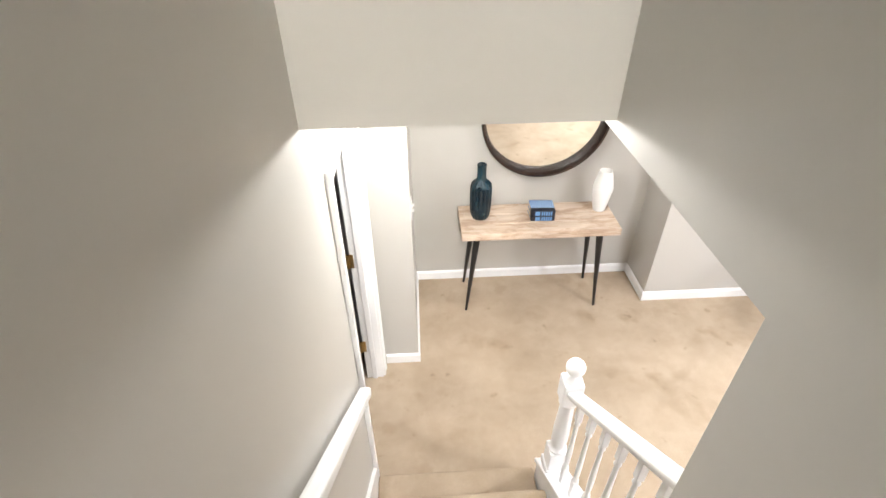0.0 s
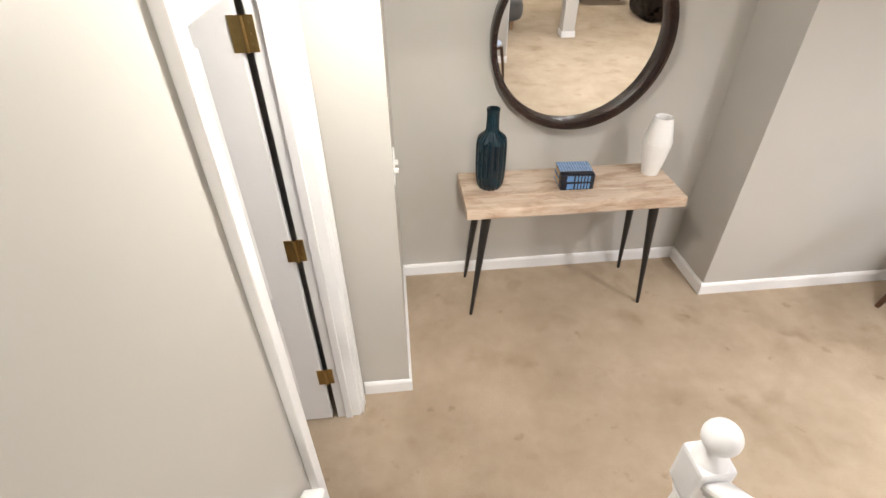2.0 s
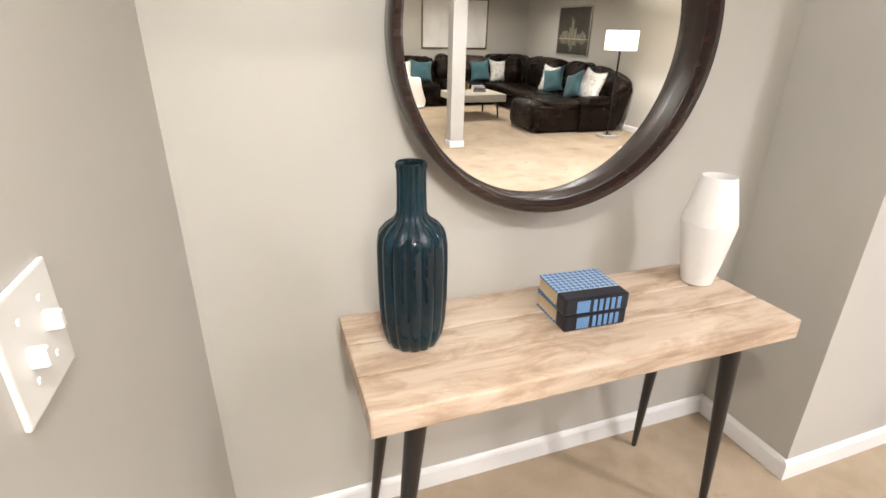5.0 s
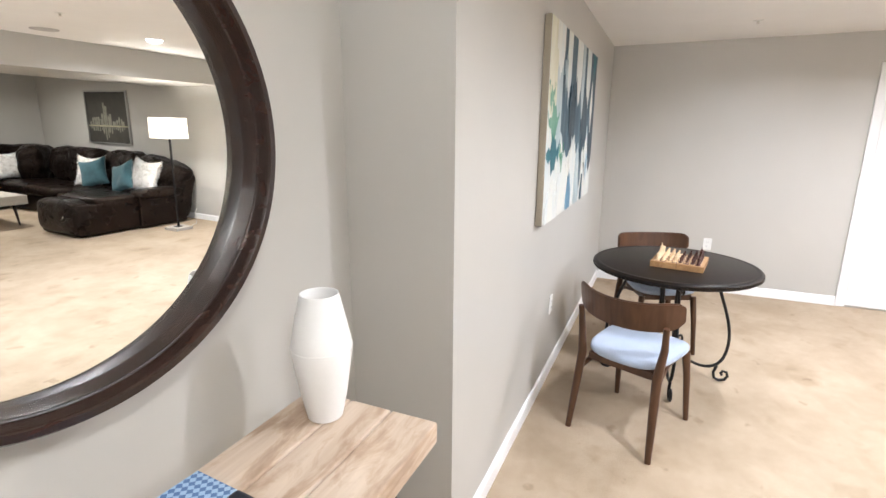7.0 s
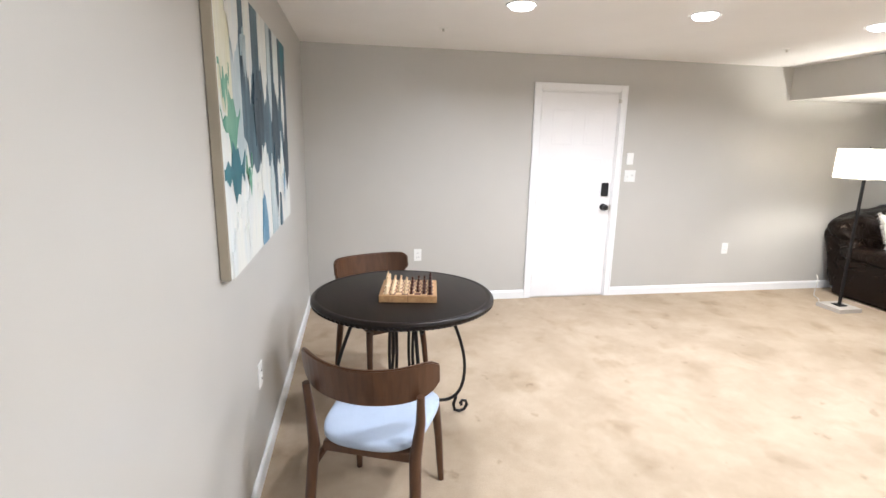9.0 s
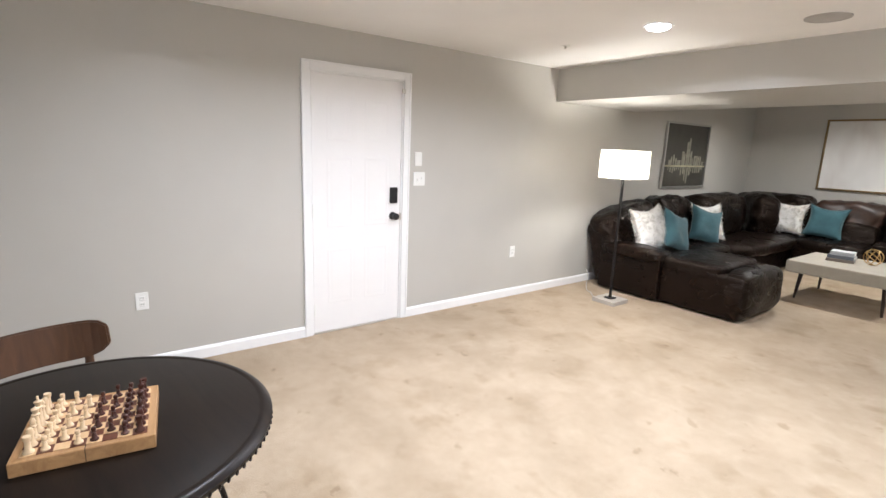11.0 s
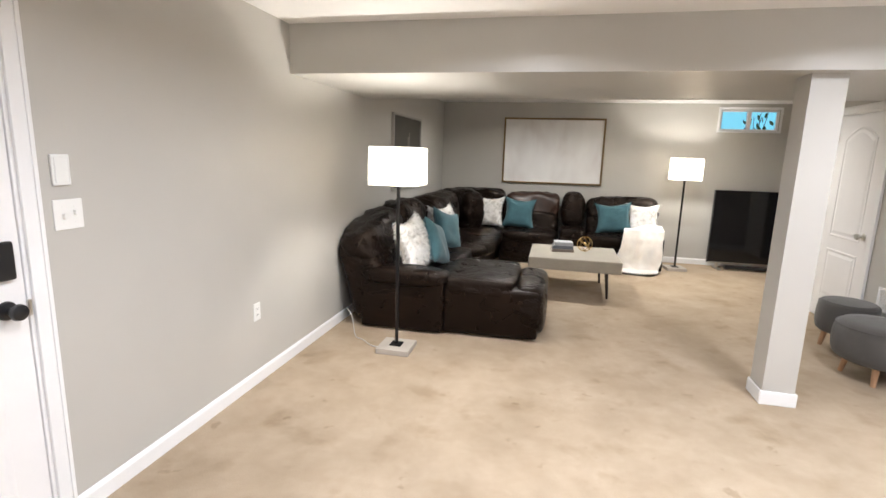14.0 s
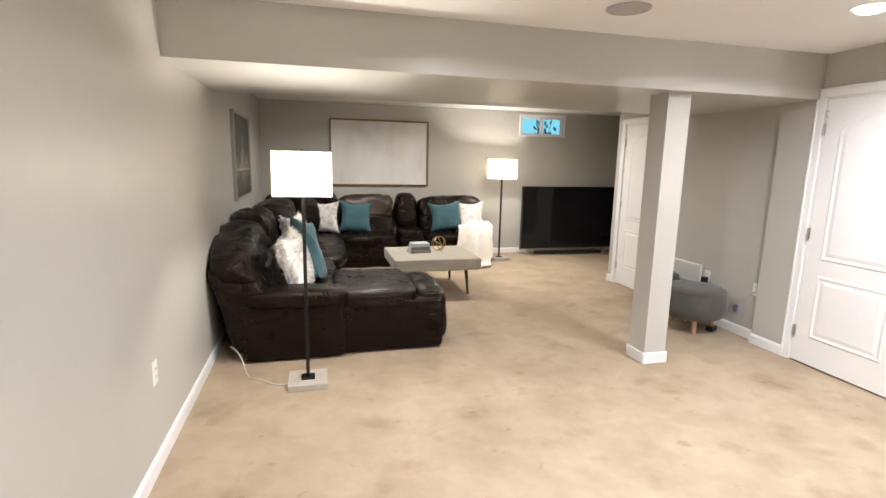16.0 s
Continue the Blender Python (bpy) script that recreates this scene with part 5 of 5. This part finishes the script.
part("blanket", bm, FUR, th, smooth=True)

# upholstered coffee table
BENCH = cloth_mat("stone_grey_upholstery", (0.37, 0.335, 0.275), 380, vary=0.06, bump=0.25)
DARKLEG = wood_mat("dark_leg_wood", (0.012, 0.008, 0.006), (0.03, 0.018, 0.012), "Z", 0.35)
cf = thing("coffee_table", "stone-grey upholstered bench table on dark tapered legs", "coffee table")
part("top", boxes((3.155, 4.145, -5.06, -4.165, 0.308, 0.435), bevel=0.018, seg=4), BENCH, cf, smooth=False)
for p in ((3.155, 4.145, -4.1648, -4.1635, 0.306, 0.31),):
    part("seam", boxes(p), BENCH, cf)
for lx, ly, tx, ty in ((3.275, -4.275, 3.30, -4.30), (3.30, -5.0, 3.32, -4.98), (4.045, -4.275, 4.02, -4.30), (4.03, -5.0, 4.01, -4.98)):
    part("leg", tube([(lx, ly, 0.0), (tx, ty, 0.312)], 0.02, 12, taper=[0.012, 0.022]), DARKLEG, cf, smooth=True)


def plain_book(name, label, m, w, d, h, cover):
    o = thing(name, label, "book", m, "books on the coffee table")
    part("page_block", boxes((-w / 2 + 0.003, w / 2 - 0.004, -d / 2 + 0.004, d / 2 - 0.004, 0.003, h - 0.003)), CERAMIC, o)
    part("cover", boxes((-w / 2, w / 2, -d / 2, d / 2, 0, 0.003)), cover, o)
    part("cover", boxes((-w / 2, w / 2, -d / 2, d / 2, h - 0.003, h)), cover, o)
    part("spine", boxes((-w / 2 - 0.001, w / 2 + 0.001, d / 2 - 0.002, d / 2 + 0.002, 0.0005, h - 0.0005), bevel=0.001), cover, o)
    return o


GREYBOOK = cloth_mat("grey_book_cloth", (0.16, 0.175, 0.20), 500)
TANBOOK = cloth_mat("taupe_book_cloth", (0.24, 0.20, 0.17), 500)
WHITEBOOK = cloth_mat("pale_book_cloth", (0.50, 0.51, 0.53), 500)
plain_book("book", "taupe cloth book at the bottom of a stack", pose(3.785, -4.66, 0.435, 0, 0, 8), 0.25, 0.18, 0.034, TANBOOK)
plain_book("book", "dark grey cloth book in a stack", pose(3.78, -4.665, 0.4695, 0, 0, 3), 0.235, 0.17, 0.038, GREYBOOK)
plain_book("book", "pale grey book on top of a stack", pose(3.775, -4.67, 0.508, 0, 0, 6), 0.21, 0.155, 0.04, WHITEBOOK)
GOLD = grain_mat("gold_metal", (0.50, 0.34, 0.14), 0.28, 1.0, 0.1)
orn = thing("gold_ornament", "open gold metal knot ornament on the coffee table", "ornament", pose(3.525, -4.72, 0.525))
for a, b2 in ((0, 0), (60, 40), (120, -40), (90, 90)):
    bm = tube([(0.085 * math.cos(2 * math.pi * i / 28), 0.085 * math.sin(2 * math.pi * i / 28), 0) for i in range(29)], 0.0045, 6)
    bm.transform(pose(0, 0, 0, 90, 0, a) @ pose(0, 0, 0, b2 * 0.6))
    part("hoop", bm, GOLD, orn, smooth=True)

# floor lamps
SHADE = bpy.data.materials.new("linen_lampshade")
SHADE.use_nodes = True
t = SHADE.node_tree
b = t.nodes["Principled BSDF"]
b.inputs["Base Color"].default_value, b.inputs["Roughness"].default_value = (0.86, 0.84, 0.79, 1), 0.9
tr = t.nodes.new("ShaderNodeBsdfTranslucent")
tr.inputs["Color"].default_value = (0.76, 0.70, 0.58, 1)
mx = t.nodes.new("ShaderNodeMixShader")
mx.inputs[0].default_value = 0.55
t.links.new(b.outputs[0], mx.inputs[1])
t.links.new(tr.outputs[0], mx.inputs[2])
t.links.new(mx.outputs[0], t.nodes["Material Output"].inputs["Surface"])
bump_of(t, b, noise_of(t, coords(t, (1, 1, 0.1)), 300, 2), 0.3, 0.001)
STONEBASE = grain_mat("concrete_base", (0.44, 0.40, 0.35), 0.8, vary=0.12, small=80, bump=0.3)
BULB = glow_mat("lamp_bulb", (1.0, 0.9, 0.74), 25.0)


def floor_lamp(label, x, y, rz, z0, z1, r):
    o = thing("floor_lamp", label, "floor lamp", pose(x, y, 0, 0, 0, rz), "floor lamps")
    part("base", boxes((-0.128, 0.128, -0.128, 0.128, 0, 0.042), bevel=0.004, seg=2), STONEBASE, o, "square concrete base")
    part("foot_plate", boxes((-0.045, 0.045, -0.045, 0.045, 0.042, 0.052), bevel=0.002), BLACKMETAL, o)
    part("pole", boxes((-0.0115, 0.0115, -0.0115, 0.0115, 0.05, z1 - 0.06), bevel=0.003), BLACKMETAL, o)
    part("socket", lathe([(0.014, z0 + 0.04), (0.018, z0 + 0.05), (0.018, z0 + 0.10), (0.010, z0 + 0.105)], 14), BLACKMETAL, o)
    bm = bmesh.new()
    rows = []

    def ring(k, z):
        c, out = 0.03, []
        for qx, qy, a0 in ((1, 1, 0), (-1, 1, 90), (-1, -1, 180), (1, -1, 270)):
            for s in range(5):
                a = radians(a0 + 22.5 * s)
                out.append((qx * (r * k - c) + c * math.cos(a), qy * (r * k - c) + c * math.sin(a), z))
        return out
    for k, zz in ((1.0, z0), (0.985, z1)):
        rows.append([bm.verts.new(p) for p in ring(k, zz)])
    for i in range(20):
        bm.faces.new((rows[0][i], rows[0][(i + 1) % 20], rows[1][(i + 1) % 20], rows[1][i]))
    sh = part("shade", bm, SHADE, o, "white square linen shade, lit")
    for k, zz in ((1.0, z0), (0.985, z1)):
        pts = ring(k, zz)
        part("shade_hoop", tube(pts + pts[:1], 0.0025, 6), PLASTIC, sh)
    for k in range(4):
        a = radians(90 * k)
        part("spider_arm", tube([(0, 0, z1 - 0.03), (0.98 * r * math.cos(a), 0.98 * r * math.sin(a), z1 - 0.012)], 0.0025, 6), BLACKMETAL, sh)
    part("finial", lathe([(0.006, z1 - 0.035), (0.009, z1), (0.005, z1 + 0.012), (0.0, z1 + 0.016)], 12), BLACKMETAL, o)
    bm = lathe([(0.012, 0), (0.03, 0.03), (0.034, 0.055), (0.026, 0.08), (0.0, 0.092)], 16)
    bm.transform(Matrix.Translation((0.055, 0, z0 + 0.10)))
    blb = part("bulb", bm, BULB, o, "lit bulb", smooth=True)
    blb.visible_shadow = False
    return o


floor_lamp("black floor lamp with white square shade, beside the chaise", 5.035, -2.24, 0, 1.28, 1.55, 0.178)
floor_lamp("black floor lamp with white square shade, beside the television", 2.18, -6.18, 5, 1.265, 1.56, 0.176)
lamp_point("lamp_glow", 5.03, -2.232, 1.42, LAMP_W, 0.045)
lamp_point("lamp_glow", 2.18, -6.18, 1.43, LAMP_W, 0.045)
CORD = grain_mat("pale_cord", (0.55, 0.52, 0.48), 0.6)
cord = thing("floor_cable", "pale lamp cord trailing over the carpet to the wall", "cord")
part("cable", tube(bezier((5.14, -2.26, 0.006), (5.25, -2.16, 0.006), (5.32, -2.36, 0.006), (5.40, -2.36, 0.006), 10) + bezier((5.40, -2.36, 0.006), (5.47, -2.36, 0.01), (5.45, -2.45, 0.16), (5.56, -2.50, 0.20), 10)[1:], 0.004, 6), CORD, cord, smooth=True)

# pictures
GOLDFRAME = grain_mat("antique_gold_frame", (0.22, 0.155, 0.08), 0.34, 0.8, 0.2)
SILVERFRAME = grain_mat("silver_frame", (0.42, 0.41, 0.39), 0.4, 0.7, 0.1)
PALEART, t, b = nodes_of("pale_wash_art", 0.5, 0, 0.3)
n = noise_of(t, coords(t, (2.6, 1, 1.3)), 1.3, 2, 0.5, 0.3)
t.links.new(ramp_of(t, n, [(0.3, (0.70, 0.675, 0.665)), (0.5, (0.78, 0.77, 0.765)), (0.7, (0.83, 0.825, 0.82))]), b.inputs["Base Color"])


def framed(name, label, m, w, h, art, frame_mat, fw=0.02):
    o = thing(name, label, "picture", m)
    part("art", boxes((-w / 2 + fw, w / 2 - fw, -0.016, -0.004, -h / 2 + fw, h / 2 - fw)), art, o)
    for s in ((-w / 2, w / 2, -0.034, 0, h / 2 - fw, h / 2), (-w / 2, w / 2, -0.034, 0, -h / 2, -h / 2 + fw), (-w / 2, -w / 2 + fw, -0.034, 0, -h / 2 + fw, h / 2 - fw), (w / 2 - fw, w / 2, -0.034, 0, -h / 2 + fw, h / 2 - fw)):
        part("frame_bar", boxes(s, bevel=0.004, seg=2), frame_mat, o)
    return o


framed("wide_picture", "wide pale abstract picture in a thin gold frame", pose(3.99, SY, 1.612, 0, 0, 180), 1.52, 1.0, PALEART, GOLDFRAME, 0.027)
NIGHT = grain_mat("night_print", (0.040, 0.036, 0.028), 0.35, vary=0.3, large=5)
TOWER = grain_mat("tower_print", (0.22, 0.21, 0.165), 0.4, vary=0.35, small=70, large=14)
GLOWLINE = grain_mat("shore_print", (0.36, 0.33, 0.22), 0.4, vary=0.3, small=60)
o = framed("city_picture", "dark framed print of a city skyline over water", pose(EX, -4.69, 1.522, 0, 0, -90), 1.15, 0.875, NIGHT, SILVERFRAME, 0.024)
rng = random.Random(8)
for k in range(17):
    cx = -0.44 + 0.055 * k
    hh = 0.05 + 0.09 * rng.random() + (0.26 if k in (8, 9) else 0.10 if k in (6, 7, 10) else 0)
    part("tower", boxes((cx, cx + rng.uniform(0.03, 0.06), -0.0175, -0.0158, -0.13, -0.13 + hh)), TOWER, o)
    part("tower_reflection", boxes((cx, cx + rng.uniform(0.02, 0.045), -0.0172, -0.0158, -0.15 - hh * 0.6, -0.15)), TOWER, o)
part("shore_line", boxes((-0.54, 0.54, -0.018, -0.0158, -0.15, -0.13)), GLOWLINE, o)

# television on the floor
SCREEN = nodes_of("tv_screen", 0.08, 0, 0.5)[0]
SCREEN.node_tree.nodes["Principled BSDF"].inputs["Base Color"].default_value = (0.004, 0.004, 0.005, 1)
tv = thing("television", "large black flat television standing on the floor", "television", pose(0.845, -6.5, 0, 0, 0, 180))
part("body", boxes((-0.84, 0.84, -0.02, 0.04, 0.085, 1.135), bevel=0.006, seg=2), BLACKPLASTIC, tv)
part("screen", boxes((-0.832, 0.832, -0.0225, -0.0195, 0.105, 1.127)), SCREEN, tv, "glossy dark screen")
part("lower_bezel", boxes((-0.84, 0.84, -0.024, -0.0195, 0.085, 0.103), bevel=0.002), NICKEL, tv)
for s in (-1, 1):
    part("foot", boxes((s * 0.70 - 0.03, s * 0.70 + 0.03, -0.14, 0.14, 0.0, 0.018), bevel=0.004), NICKEL, tv)
    part("foot_post", boxes((s * 0.70 - 0.02, s * 0.70 + 0.02, -0.015, 0.03, 0.016, 0.09), bevel=0.003), NICKEL, tv)
part("sound_bar", boxes((-0.62, 0.62, -0.10, -0.03, 0.02, 0.068), bevel=0.01, seg=2), BLACKPLASTIC, tv)

# poufs, vent and plug
POUFCLOTH = cloth_mat("grey_pouf_cloth", (0.092, 0.086, 0.080), 420, vary=0.1, bump=0.5)
BEECH = wood_mat("beech_leg", (0.36, 0.20, 0.11), (0.55, 0.34, 0.20), "Z", 0.45)


def pouf(label, x, y, r, z0, z1):
    o = thing("pouf", label, "pouf", pose(x, y, 0), "grey poufs")
    h = z1 - z0
    part("cushion", lathe([(r * 0.80, z0), (r * 0.93, z0 + h * 0.08), (r * 0.985, z0 + h * 0.25), (r, z0 + h * 0.5), (r * 0.985, z0 + h * 0.72), (r * 0.94, z0 + h * 0.88), (r * 0.84, z0 + h * 0.97), (r * 0.5, z0 + h * 1.0), (0.0, z0 + h * 1.01)], 48), POUFCLOTH, o, smooth=True)
    part("piping", tube([(r * 0.945 * math.cos(2 * math.pi * i / 48), r * 0.945 * math.sin(2 * math.pi * i / 48), z0 + h * 0.89) for i in range(49)], 0.004, 6), POUFCLOTH, o, smooth=True)
    for k in range(4):
        a = radians(60 + 90 * k)
        part("leg", tube([(r * 0.68 * math.cos(a), r * 0.68 * math.sin(a), 0.0), (r * 0.56 * math.cos(a), r * 0.56 * math.sin(a), z0 + 0.03)], 0.02, 12, taper=[0.016, 0.026]), BEECH, o, "pale beech leg", smooth=True)
    return o


pouf("grey round fabric pouf on pale wooden legs", 1.56, -2.715, 0.29, 0.14, 0.42)
pouf("smaller grey round fabric pouf behind the other", 1.475, -3.33, 0.215, 0.15, 0.42)
vent = thing("wall_vent", "white slatted air return vent in the wall", "vent", pose(RX, -3.225, 0.44, 0, 0, 90))
for s in ((-0.215, 0.215, -0.01, 0, 0.075, 0.098), (-0.215, 0.215, -0.01, 0, -0.098, -0.075), (-0.215, -0.19, -0.01, 0, -0.075, 0.075), (0.19, 0.215, -0.01, 0, -0.075, 0.075)):
    part("frame_bar", boxes(s, bevel=0.003), TRIM, vent)
part("backing", boxes((-0.19, 0.19, -0.002, 0, -0.075, 0.075)), STONEBASE, vent)
for k in range(14):
    z = -0.070 + k * 0.0108
    bm = boxes((-0.19, 0.19, -0.008, -0.001, z - 0.0028, z + 0.0028))
    part("slat", bm, TRIM, vent)
plug = thing("power_adapter", "black plug-in adapter in the wall outlet", "plug", pose(RX + 0.009, -2.93, 0.41, 0, 0, 90))
part("block", boxes((-0.022, 0.022, -0.045, 0, -0.03, 0.03), bevel=0.005, seg=2), BLACKPLASTIC, plug)
part("cable", tube(bezier((0, -0.03, -0.03), (0.0, -0.05, -0.2), (-0.02, -0.02, -0.39), (0.08, -0.03, -0.402), 12), 0.003, 6), BLACKPLASTIC, plug)
pb = thing("power_brick", "small black power brick on the carpet by the wall", "adapter", pose(1.40, -2.62, 0.0, 0, 0, 20))
part("case", boxes((-0.045, 0.045, -0.03, 0.03, 0, 0.05), bevel=0.008, seg=2), BLACKPLASTIC, pb)
part("label_plate", boxes((-0.03, 0.03, -0.018, 0.018, 0.0495, 0.0505)), GREYBOOK, pb)
wc = thing("hanging_cable", "grey cord drooping between outlet and wall box", "cord")
part("cable", tube(bezier((RX + 0.012, -2.36, 0.44), (RX + 0.02, -2.45, 0.36), (RX + 0.02, -2.50, 0.34), (RX + 0.014, -2.54, 0.27), 10), 0.003, 6), CORD, wc)
part("wall_box", boxes((RX, RX + 0.02, -2.565, -2.52, 0.20, 0.27), bevel=0.004), GREYBOOK, wc)
